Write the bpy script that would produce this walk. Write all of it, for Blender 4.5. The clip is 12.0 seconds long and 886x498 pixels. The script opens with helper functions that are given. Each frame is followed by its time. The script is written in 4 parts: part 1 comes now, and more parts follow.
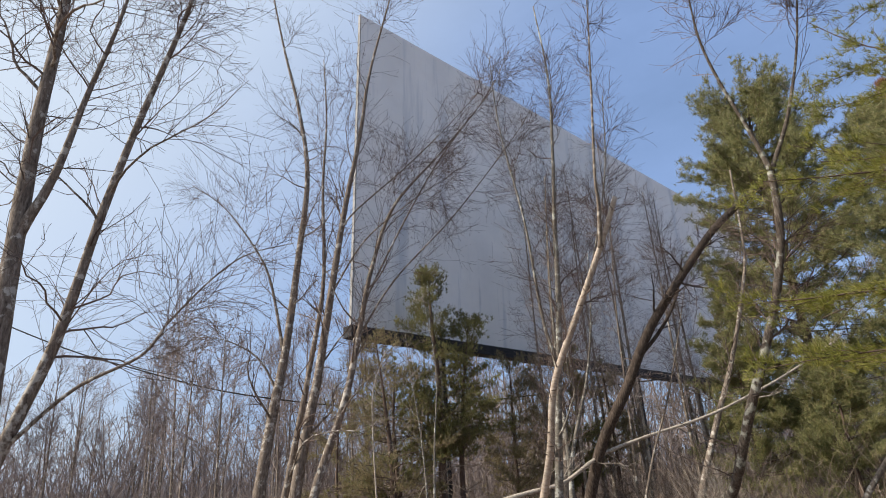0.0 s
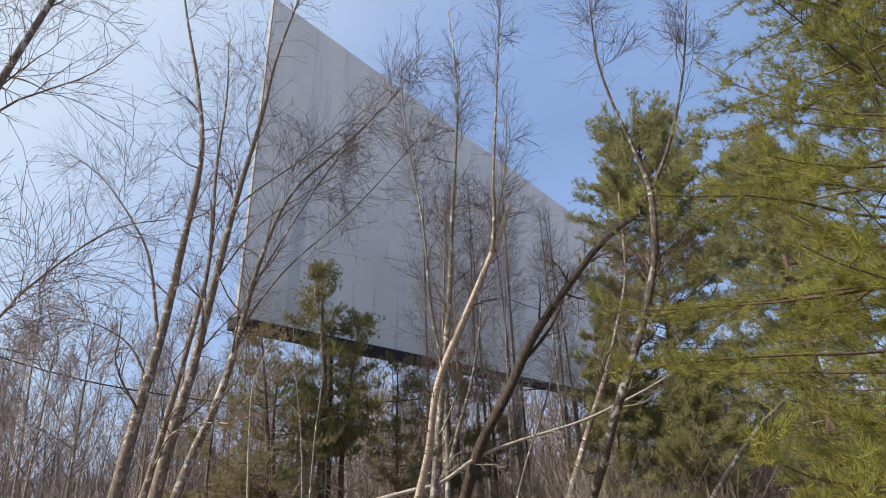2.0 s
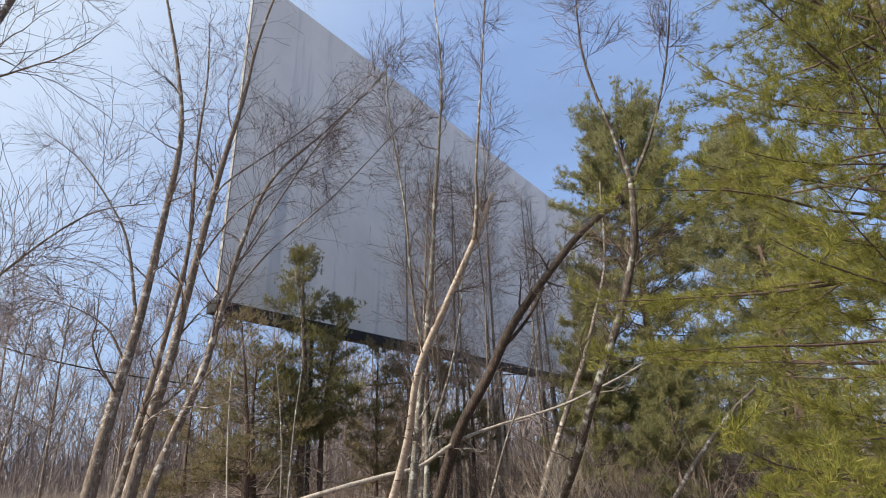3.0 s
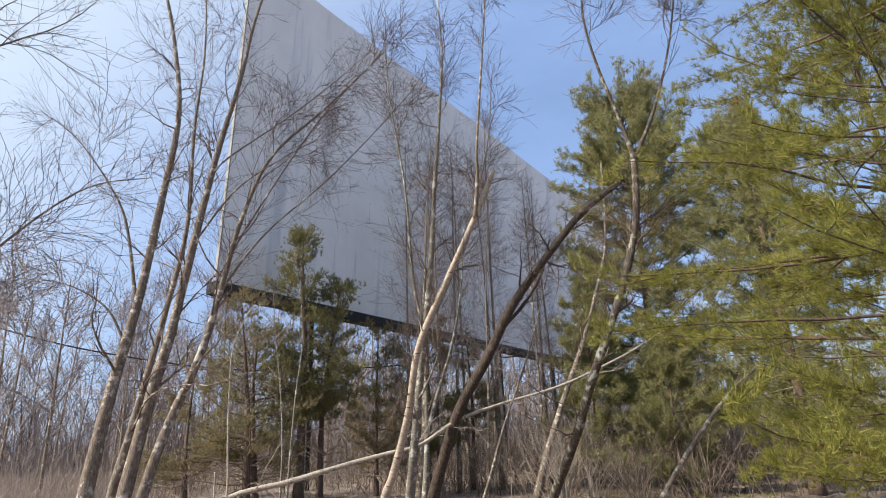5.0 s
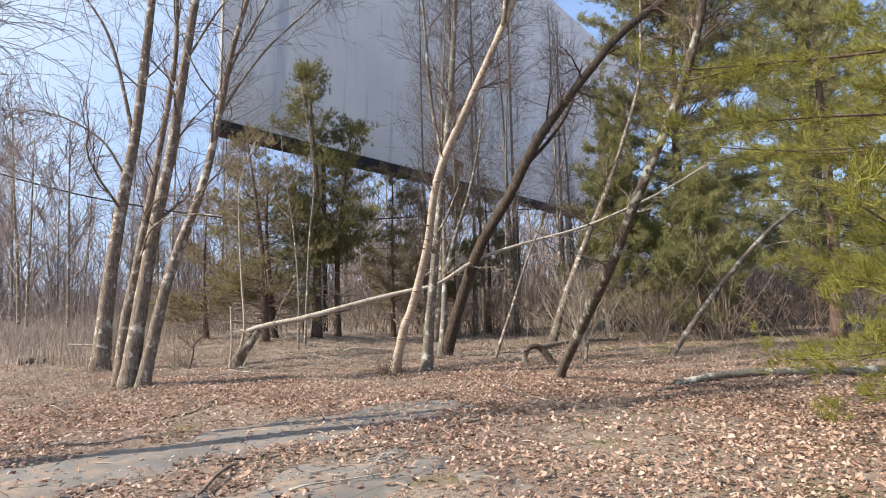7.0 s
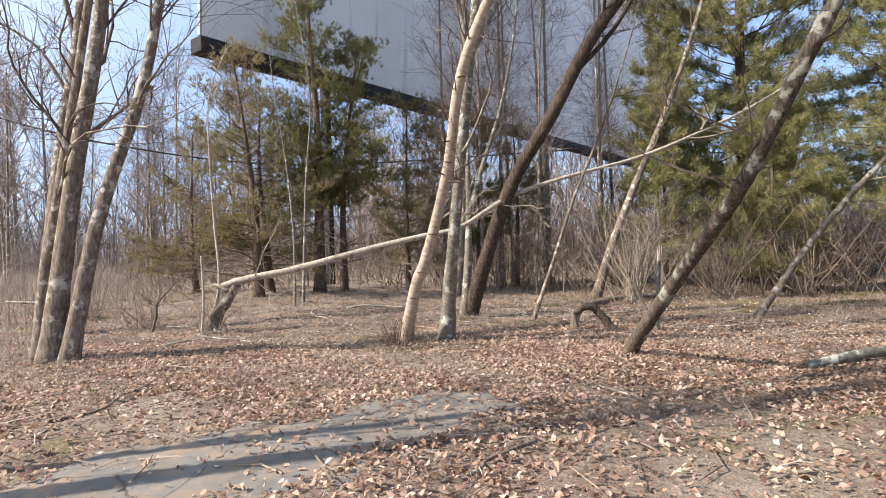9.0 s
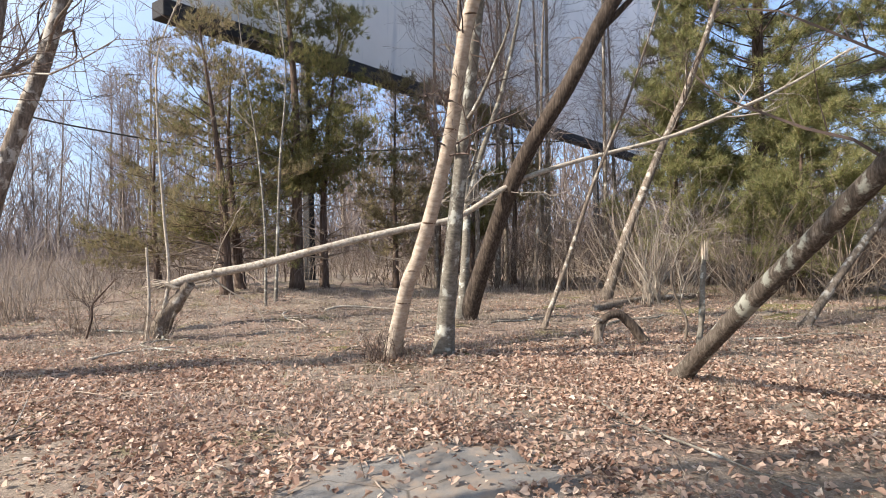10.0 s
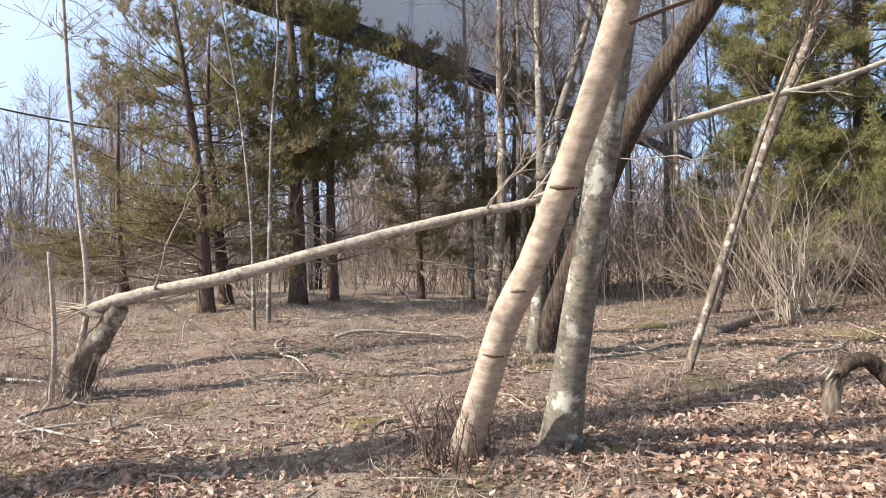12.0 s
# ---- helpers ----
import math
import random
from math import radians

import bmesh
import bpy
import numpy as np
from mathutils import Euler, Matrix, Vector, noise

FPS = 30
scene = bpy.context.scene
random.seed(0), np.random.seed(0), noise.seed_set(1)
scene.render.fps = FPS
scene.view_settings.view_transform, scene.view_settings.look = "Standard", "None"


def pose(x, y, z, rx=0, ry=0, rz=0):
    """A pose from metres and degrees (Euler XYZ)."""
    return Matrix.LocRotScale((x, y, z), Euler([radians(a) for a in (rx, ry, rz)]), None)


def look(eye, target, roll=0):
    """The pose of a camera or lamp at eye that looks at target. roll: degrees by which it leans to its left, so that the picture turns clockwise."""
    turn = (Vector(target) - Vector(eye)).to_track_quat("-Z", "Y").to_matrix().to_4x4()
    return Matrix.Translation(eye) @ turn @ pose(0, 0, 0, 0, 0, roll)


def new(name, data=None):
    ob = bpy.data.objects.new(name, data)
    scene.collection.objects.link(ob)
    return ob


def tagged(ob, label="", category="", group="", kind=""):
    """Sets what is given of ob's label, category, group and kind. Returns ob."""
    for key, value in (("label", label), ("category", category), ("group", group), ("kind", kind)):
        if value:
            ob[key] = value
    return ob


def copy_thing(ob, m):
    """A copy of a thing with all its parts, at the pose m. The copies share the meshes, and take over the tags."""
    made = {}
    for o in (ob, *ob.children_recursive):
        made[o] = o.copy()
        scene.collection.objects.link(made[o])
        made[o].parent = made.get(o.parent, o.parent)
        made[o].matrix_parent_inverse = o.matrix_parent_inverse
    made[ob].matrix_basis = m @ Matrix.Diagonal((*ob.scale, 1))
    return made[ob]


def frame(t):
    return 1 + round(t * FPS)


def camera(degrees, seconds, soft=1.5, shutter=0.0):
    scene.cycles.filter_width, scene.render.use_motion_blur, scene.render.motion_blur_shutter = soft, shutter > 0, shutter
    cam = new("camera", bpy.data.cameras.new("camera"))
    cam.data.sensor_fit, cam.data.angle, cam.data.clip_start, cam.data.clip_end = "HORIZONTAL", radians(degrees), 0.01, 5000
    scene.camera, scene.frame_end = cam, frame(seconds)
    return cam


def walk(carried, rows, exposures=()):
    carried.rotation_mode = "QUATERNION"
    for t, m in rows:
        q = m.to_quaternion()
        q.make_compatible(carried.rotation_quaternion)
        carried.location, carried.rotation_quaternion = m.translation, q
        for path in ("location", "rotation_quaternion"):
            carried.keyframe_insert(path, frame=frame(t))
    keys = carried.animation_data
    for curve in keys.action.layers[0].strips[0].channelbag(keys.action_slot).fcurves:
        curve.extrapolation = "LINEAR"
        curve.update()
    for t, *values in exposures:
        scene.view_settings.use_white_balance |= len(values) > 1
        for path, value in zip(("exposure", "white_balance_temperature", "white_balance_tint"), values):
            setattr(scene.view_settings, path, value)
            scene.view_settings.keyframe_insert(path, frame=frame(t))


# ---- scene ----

cam = camera(73.0, 12.0, soft=1.0)
PATH = [
    (0, (0.005, 0.024, 2.017), (0.013, 1.890, 2.737), -3.43),
    (0.5, (0.060, 0.073, 1.955), (0.137, 1.923, 2.711), -3.47),
    (1, (0.076, 0.087, 1.915), (0.248, 1.931, 2.671), -3.22),
    (1.5, (0.093, 0.101, 1.903), (0.359, 1.939, 2.646), -2.89),
    (2, (0.103, 0.100, 1.880), (0.441, 1.936, 2.598), -2.45),
    (2.5, (0.100, 0.069, 1.889), (0.476, 1.910, 2.575), -2.16),
    (3, (0.076, 0.038, 1.914), (0.477, 1.881, 2.581), -2.32),
    (5, (0.094, 0.145, 1.824), (0.496, 2.004, 2.442), -2.22),
    (5.5, (0.105, 0.250, 1.766), (0.504, 2.145, 2.265), -1.99),
    (6, (0.158, 0.563, 1.669), (0.552, 2.496, 2.000), -1.78),
    (6.5, (0.222, 0.878, 1.541), (0.602, 2.826, 1.789), -1.76),
    (7, (0.157, 1.286, 1.456), (0.520, 3.246, 1.621), -1.65),
    (7.5, (0.135, 1.873, 1.416), (0.487, 3.841, 1.492), -1.40),
    (7.7, (0.166, 2.179, 1.411), (0.517, 4.147, 1.467), -1.50),
    (9.3, (0.705, 4.692, 1.379), (0.994, 6.671, 1.371), -1.68),
    (9.5, (0.750, 5.040, 1.378), (1.042, 7.019, 1.362), -1.78),
    (10, (0.729, 5.930, 1.375), (1.068, 7.901, 1.358), -1.03),
    (10.5, (0.704, 6.985, 1.303), (1.076, 8.950, 1.279), -1.10),
    (11, (0.654, 7.859, 1.334), (1.010, 9.827, 1.315), -1.26),
    (11.5, (0.606, 8.600, 1.352), (0.945, 10.571, 1.340), -1.37),
    (12, (0.611, 9.421, 1.333), (0.929, 11.395, 1.324), -1.81),
]
walk(cam, [(t, look(eye, target, roll)) for t, eye, target, roll in PATH], exposures=[(0.0, 0.40), (2.0, 0.50), (5.0, 0.67), (7.0, 0.88), (9.5, 1.02), (12.0, 1.06)])

# ---- light: late-winter sun from the walker's left, blue sky ----
SUN_AZ, SUN_EL = radians(-99.0), radians(37.0)
sun_dir = Vector((math.sin(SUN_AZ) * math.cos(SUN_EL), math.cos(SUN_AZ) * math.cos(SUN_EL), math.sin(SUN_EL)))
world = bpy.data.worlds.new("sky")
scene.world = world
world.use_nodes = True
wt = world.node_tree
sky = wt.nodes.new("ShaderNodeTexSky")
sky.sky_type = "NISHITA"
sky.sun_disc = False
sky.sun_elevation = SUN_EL
sky.sun_rotation = SUN_AZ
sky.air_density, sky.dust_density, sky.ozone_density = 1.0, 1.6, 2.0
veil_at = wt.nodes.new("ShaderNodeTexCoord")
veil_map = wt.nodes.new("ShaderNodeMapping")
veil_map.inputs["Scale"].default_value = (1.0, 1.0, 2.6)
wt.links.new(veil_at.outputs["Generated"], veil_map.inputs[0])
veil = wt.nodes.new("ShaderNodeTexNoise")
veil.inputs["Scale"].default_value, veil.inputs["Detail"].default_value, veil.inputs["Roughness"].default_value = 2.4, 7.0, 0.62
wt.links.new(veil_map.outputs[0], veil.inputs["Vector"])
veil_fac = wt.nodes.new("ShaderNodeMapRange")
for key, value in (("From Min", 0.35), ("From Max", 0.80), ("To Min", 0.45), ("To Max", 0.80)):
    veil_fac.inputs[key].default_value = value
wt.links.new(veil.outputs["Fac"], veil_fac.inputs["Value"])
thin_mix = wt.nodes.new("ShaderNodeMix")
thin_mix.data_type = "RGBA"
thin_mix.inputs[7].default_value = (2.0, 2.95, 5.2, 1)
wt.links.new(veil_fac.outputs[0], thin_mix.inputs[0])
wt.links.new(sky.outputs[0], thin_mix.inputs[6])
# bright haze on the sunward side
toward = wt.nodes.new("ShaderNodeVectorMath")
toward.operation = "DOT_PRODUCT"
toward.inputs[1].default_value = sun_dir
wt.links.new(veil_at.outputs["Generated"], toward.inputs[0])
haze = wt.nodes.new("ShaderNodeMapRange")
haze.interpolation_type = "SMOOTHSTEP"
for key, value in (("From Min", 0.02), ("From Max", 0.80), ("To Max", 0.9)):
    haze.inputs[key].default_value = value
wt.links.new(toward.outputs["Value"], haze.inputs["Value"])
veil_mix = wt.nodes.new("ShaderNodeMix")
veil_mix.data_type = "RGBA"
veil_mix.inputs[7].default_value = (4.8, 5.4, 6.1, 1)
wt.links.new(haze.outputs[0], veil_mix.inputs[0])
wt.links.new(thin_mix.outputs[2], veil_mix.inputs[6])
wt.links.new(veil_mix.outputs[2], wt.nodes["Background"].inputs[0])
wt.nodes["Background"].inputs[1].default_value = 0.12
sun = new("sun", bpy.data.lights.new("sun", "SUN"))
sun.data.energy, sun.data.angle, sun.data.color = 5.0, radians(0.5), (1.0, 0.90, 0.77)
sun.matrix_world = look(sun_dir * 60, (0, 0, 0))

rng = np.random.default_rng(7)


# ---- materials ----
def material(name, rough=0.9, spec=0.3):
    m = bpy.data.materials.new(name)
    m.use_nodes = True
    b = m.node_tree.nodes["Principled BSDF"]
    b.inputs["Roughness"].default_value = rough
    b.inputs["Specular IOR Level"].default_value = spec
    return m, m.node_tree.nodes, m.node_tree.links, b


def node(nodes, kind, **values):
    n = nodes.new(kind)
    for key, value in values.items():
        n.inputs[key].default_value = value
    return n


def noise_tex(nodes, links, vec, scale, detail=4.0, rough=0.6):
    n = node(nodes, "ShaderNodeTexNoise", Scale=scale, Detail=detail, Roughness=rough)
    links.new(vec, n.inputs["Vector"])
    return n.outputs["Fac"]


def ramp(nodes, links, fac, stops):
    r = nodes.new("ShaderNodeValToRGB")
    while len(r.color_ramp.elements) < len(stops):
        r.color_ramp.elements.new(0.5)
    for e, (p, c) in zip(r.color_ramp.elements, stops):
        e.position, e.color = p, (*c, 1)
    links.new(fac, r.inputs[0])
    return r.outputs[0]


def mix(nodes, links, fac, a, b, mode="MIX"):
    n = nodes.new("ShaderNodeMix")
    n.data_type, n.blend_type = "RGBA", mode
    for socket, value in ((n.inputs[0], fac), (n.inputs[6], a), (n.inputs[7], b)):
        if isinstance(value, (int, float)):
            socket.default_value = value
        elif isinstance(value, tuple):
            socket.default_value = (*value, 1)
        else:
            links.new(value, socket)
    return n.outputs[2]


def bump(nodes, links, b, height, strength, distance=0.01):
    n = node(nodes, "ShaderNodeBump", Strength=strength, Distance=distance)
    links.new(height, n.inputs["Height"])
    links.new(n.outputs[0], b.inputs["Normal"])


def place(nodes, links, stretch=(1, 1, 1)):
    c = nodes.new("ShaderNodeTexCoord")
    m = node(nodes, "ShaderNodeMapping", Scale=stretch)
    links.new(c.outputs["Object"], m.inputs[0])
    return m.outputs[0]


def bark(name, dark, mid, light, patch, patch_at=0.62, grain=(1, 1, 0.25), scale=28, depth=0.5, bands=False):
    m, n, l, b = material(name, 0.92, 0.2)
    g = noise_tex(n, l, place(n, l, grain), scale, 6, 0.7)
    base = ramp(n, l, g, [(0.3, dark), (0.52, mid), (0.72, light)])
    big = noise_tex(n, l, place(n, l), 5.0, 5, 0.65)
    col = mix(n, l, ramp(n, l, big, [(patch_at - 0.04, (0, 0, 0)), (patch_at + 0.03, (1, 1, 1))]), base, patch)
    if bands:
        ring = noise_tex(n, l, place(n, l, (1.6, 1.6, 8.0)), 1.9, 4, 0.6)
        col = mix(n, l, ramp(n, l, ring, [(0.69, (0, 0, 0)), (0.73, (0.8, 0.8, 0.8))]), col, (0.13, 0.085, 0.06))
    l.new(col, b.inputs["Base Color"])
    bump(n, l, b, g, depth, 0.02)
    return m


BARK_GREY = bark("bark_grey", (0.055, 0.042, 0.033), (0.185, 0.15, 0.12), (0.34, 0.29, 0.245), (0.44, 0.41, 0.36), 0.59)
BARK_BIRCH = bark("bark_birch", (0.24, 0.19, 0.15), (0.42, 0.35, 0.285), (0.55, 0.48, 0.405), (0.28, 0.205, 0.15), 0.68, (1, 1, 2.2), 11, 0.4, True)
BARK_LICHEN = bark("bark_lichen", (0.085, 0.075, 0.062), (0.19, 0.172, 0.145), (0.29, 0.27, 0.23), (0.48, 0.48, 0.43), 0.58, (1, 1, 1.6), 16, 0.3)
BARK_ROUGH = bark("bark_rough", (0.03, 0.025, 0.02), (0.10, 0.08, 0.065), (0.22, 0.19, 0.16), (0.31, 0.31, 0.265), 0.585, (1, 1, 0.18), 40, 1.0)
BARK_FURROWED = bark("bark_furrowed", (0.018, 0.014, 0.011), (0.075, 0.057, 0.045), (0.19, 0.155, 0.13), (0.12, 0.10, 0.085), 0.66, (1, 1, 0.16), 34, 1.0)
BARK_JUNIPER = bark("bark_juniper", (0.05, 0.035, 0.028), (0.12, 0.085, 0.068), (0.22, 0.17, 0.14), (0.17, 0.13, 0.11), 0.7, (1, 1, 0.08), 40, 0.8)
BARK_DEAD = bark("bark_dead", (0.22, 0.185, 0.15), (0.42, 0.37, 0.31), (0.58, 0.53, 0.46), (0.22, 0.175, 0.135), 0.60, (1, 1, 1), 22, 0.7)


def twig_material(name, a, b_):
    m, n, l, b = material(name, 0.85, 0.2)
    g = n.new("ShaderNodeNewGeometry")
    l.new(ramp(n, l, g.outputs["Random Per Island"], [(0.0, a), (1.0, b_)]), b.inputs["Base Color"])
    return m


TWIG = twig_material("twig_brown", (0.06, 0.042, 0.035), (0.20, 0.15, 0.125))
TWIG_PALE = twig_material("twig_pale", (0.20, 0.165, 0.135), (0.42, 0.37, 0.31))
# background twigs: haze is put into the colour, paler and greyer than TWIG
TWIG_HAZY = twig_material("twig_hazy", (0.16, 0.128, 0.118), (0.33, 0.278, 0.258))
BRUSH = twig_material("brush_stems", (0.13, 0.10, 0.08), (0.40, 0.325, 0.26))
BRUSH_DARK = twig_material("brush_dark_stems", (0.055, 0.038, 0.030), (0.20, 0.145, 0.115))


def leaf_material(name, stops, glow=0.25, rough=0.6):
    m, n, l, b = material(name, rough, 0.3)
    g = n.new("ShaderNodeNewGeometry")
    c = ramp(n, l, g.outputs["Random Per Island"], stops)
    big = noise_tex(n, l, place(n, l), 0.8, 3, 0.6)
    c = mix(n, l, ramp(n, l, big, [(0.35, (0.78, 0.78, 0.78)), (0.7, (1, 1, 1))]), (0, 0, 0), c)
    l.new(c, b.inputs["Base Color"])
    t = n.new("ShaderNodeBsdfTranslucent")
    l.new(c, t.inputs[0])
    s = n.new("ShaderNodeMixShader")
    s.inputs[0].default_value = glow
    l.new(b.outputs[0], s.inputs[1])
    l.new(t.outputs[0], s.inputs[2])
    l.new(s.outputs[0], n["Material Output"].inputs[0])
    return m


NEEDLE = leaf_material("pine_needles", [(0.0, (0.13, 0.145, 0.032)), (0.5, (0.27, 0.275, 0.06)), (0.85, (0.40, 0.38, 0.085)), (1.0, (0.33, 0.25, 0.10))], 0.45, 0.5)
NEEDLE_FAR = leaf_material("pine_needles_far", [(0.0, (0.15, 0.17, 0.075)), (0.5, (0.30, 0.31, 0.13)), (0.8, (0.42, 0.39, 0.18)), (1.0, (0.46, 0.36, 0.22))], 0.45, 0.55)
JUNIPER = leaf_material("juniper_sprays", [(0.0, (0.11, 0.12, 0.05)), (0.55, (0.25, 0.245, 0.10)), (0.85, (0.34, 0.31, 0.12)), (1.0, (0.38, 0.27, 0.14))], 0.4, 0.65)
JUNIPER_DRY = leaf_material("juniper_dry", [(0.0, (0.14, 0.13, 0.07)), (0.5, (0.28, 0.245, 0.125)), (0.85, (0.38, 0.30, 0.18)), (1.0, (0.44, 0.33, 0.22))], 0.4, 0.7)
RUST = leaf_material("rust_needles", [(0.0, (0.20, 0.09, 0.05)), (1.0, (0.34, 0.18, 0.10))], 0.25, 0.7)
LITTER = leaf_material("dead_leaves", [(0.0, (0.19, 0.10, 0.07)), (0.25, (0.36, 0.238, 0.18)), (0.6, (0.53, 0.362, 0.278)), (0.9, (0.63, 0.48, 0.385)), (1.0, (0.78, 0.66, 0.56))], 0.3, 0.75)
STRAW = leaf_material("dry_grass", [(0.0, (0.25, 0.195, 0.16)), (0.6, (0.41, 0.33, 0.28)), (0.9, (0.54, 0.45, 0.39)), (1.0, (0.28, 0.27, 0.14))], 0.3, 0.7)
REED = leaf_material("reeds", [(0.0, (0.22, 0.18, 0.155)), (1.0, (0.42, 0.355, 0.31))], 0.3, 0.8)


def ground_material():
    m, n, l, b = material("woodland_ground", 0.97, 0.1)
    v = place(n, l)
    fine, mid, big = noise_tex(n, l, v, 60, 6, 0.75), noise_tex(n, l, v, 9, 6, 0.7), noise_tex(n, l, v, 0.5, 4, 0.6)
    soil = ramp(n, l, fine, [(0.3, (0.085, 0.06, 0.05)), (0.5, (0.22, 0.163, 0.135)), (0.68, (0.40, 0.31, 0.26))])
    grass = ramp(n, l, fine, [(0.3, (0.13, 0.105, 0.085)), (0.55, (0.305, 0.25, 0.20)), (0.75, (0.47, 0.395, 0.325))])
    c = mix(n, l, ramp(n, l, big, [(0.42, (0, 0, 0)), (0.58, (1, 1, 1))]), soil, grass)
    moss = ramp(n, l, fine, [(0.3, (0.085, 0.08, 0.035)), (0.7, (0.24, 0.215, 0.10))])
    patch = noise_tex(n, l, v, 0.9, 3, 0.5)
    c = mix(n, l, ramp(n, l, patch, [(0.57, (0, 0, 0)), (0.70, (0.8, 0.8, 0.8))]), c, moss)
    c = mix(n, l, ramp(n, l, mid, [(0.35, (0.6, 0.6, 0.6)), (0.6, (1, 1, 1))]), (0.05, 0.04, 0.03), c)
    l.new(c, b.inputs["Base Color"])
    bump(n, l, b, mid, 0.9, 0.05)
    return m


def asphalt_material():
    m, n, l, b = material("old_asphalt", 0.85, 0.3)
    v = place(n, l)
    fine, mid = noise_tex(n, l, v, 140, 4, 0.8), noise_tex(n, l, v, 3.5, 5, 0.65)
    c = ramp(n, l, fine, [(0.3, (0.115, 0.108, 0.10)), (0.7, (0.25, 0.235, 0.222))])
    c = mix(n, l, ramp(n, l, mid, [(0.46, (0, 0, 0)), (0.62, (1, 1, 1))]), c, (0.27, 0.205, 0.155))
    wet = noise_tex(n, l, v, 1.3, 4, 0.6)
    c = mix(n, l, ramp(n, l, wet, [(0.45, (0, 0, 0)), (0.6, (0.7, 0.7, 0.7))]), c, (0.12, 0.115, 0.11))
    crack = n.new("ShaderNodeTexVoronoi")
    crack.feature = "DISTANCE_TO_EDGE"
    crack.inputs["Scale"].default_value = 0.55
    l.new(v, crack.inputs["Vector"])
    c = mix(n, l, ramp(n, l, crack.outputs["Distance"], [(0.0, (1, 1, 1)), (0.004, (0, 0, 0))]), c, (0.07, 0.06, 0.05))
    l.new(c, b.inputs["Base Color"])
    bump(n, l, b, fine, 0.5, 0.006)
    return m


def screen_material():
    m, n, l, b = material("weathered_white_paint", 0.75, 0.3)
    v = place(n, l)
    cloud = noise_tex(n, l, v, 0.35, 5, 0.6)
    c = ramp(n, l, cloud, [(0.3, (0.73, 0.715, 0.70)), (0.7, (0.86, 0.84, 0.815))])
    streak = noise_tex(n, l, place(n, l, (1.6, 1, 0.09)), 2.0, 5, 0.7)
    c = mix(n, l, ramp(n, l, streak, [(0.58, (0, 0, 0)), (0.74, (0.6, 0.6, 0.6))]), c, (0.40, 0.43, 0.47))
    spot = noise_tex(n, l, v, 7.0, 4, 0.7)
    c = mix(n, l, ramp(n, l, spot, [(0.70, (0, 0, 0)), (0.76, (0.5, 0.5, 0.5))]), c, (0.38, 0.37, 0.36))
    wide = noise_tex(n, l, place(n, l, (0.5, 1, 0.05)), 1.3, 4, 0.7)
    c = mix(n, l, ramp(n, l, wide, [(0.54, (0, 0, 0)), (0.68, (0.55, 0.55, 0.55))]), c, (0.36, 0.40, 0.46))
    l.new(c, b.inputs["Base Color"])
    return m


def plain(name, dark, light, scale, rough=0.8, stretch=(1, 1, 1)):
    m, n, l, b = material(name, rough, 0.3)
    f = noise_tex(n, l, place(n, l, stretch), scale, 5, 0.65)
    l.new(ramp(n, l, f, [(0.3, dark), (0.7, light)]), b.inputs["Base Color"])
    bump(n, l, b, f, 0.3, 0.01)
    return m


GROUND, ASPHALT, SCREEN = ground_material(), asphalt_material(), screen_material()
BEAM = plain("weathered_dark_timber", (0.016, 0.016, 0.018), (0.045, 0.044, 0.047), 6, 0.85, (0.4, 3, 3))
TRIM = plain("edge_trim", (0.26, 0.26, 0.26), (0.36, 0.36, 0.35), 4)
CABLE = plain("black_cable", (0.015, 0.015, 0.015), (0.03, 0.03, 0.03), 30, 0.6)
WOODCUT = plain("split_wood", (0.30, 0.245, 0.19), (0.55, 0.47, 0.38), 30, 0.9, (1, 1, 0.2))
SCAR = plain("dark_scar", (0.05, 0.032, 0.022), (0.13, 0.085, 0.06), 40, 0.95)
POST = plain("grey_steel_post", (0.10, 0.10, 0.10), (0.20, 0.19, 0.18), 12, 0.6)


# ---- mesh helpers ----
def mesh(name, verts, faces, mat, smooth=False):
    """A mesh from an (n, 3) array and an (m, k) array of faces, all with k corners."""
    verts, faces = np.asarray(verts, np.float32).reshape(-1, 3), np.asarray(faces, np.int32)
    d = bpy.data.meshes.new(name)
    m, k = faces.shape
    d.vertices.add(len(verts))
    d.vertices.foreach_set("co", verts.ravel())
    d.loops.add(m * k)
    d.loops.foreach_set("vertex_index", faces.ravel())
    d.polygons.add(m)
    d.polygons.foreach_set("loop_start", np.arange(0, m * k, k, dtype=np.int32))
    d.polygons.foreach_set("use_smooth", np.full(m, smooth))
    d.update(calc_edges=True)
    d.materials.append(mat)
    return d


def part(name, data, parent, label=""):
    ob = new(name, data)
    ob.parent = parent
    return tagged(ob, label)


def thing(name, at, label, category, group="", kind=""):
    ob = new(name)
    ob.location = at
    ob.empty_display_size = 0.2
    return tagged(ob, label, category, group, kind)


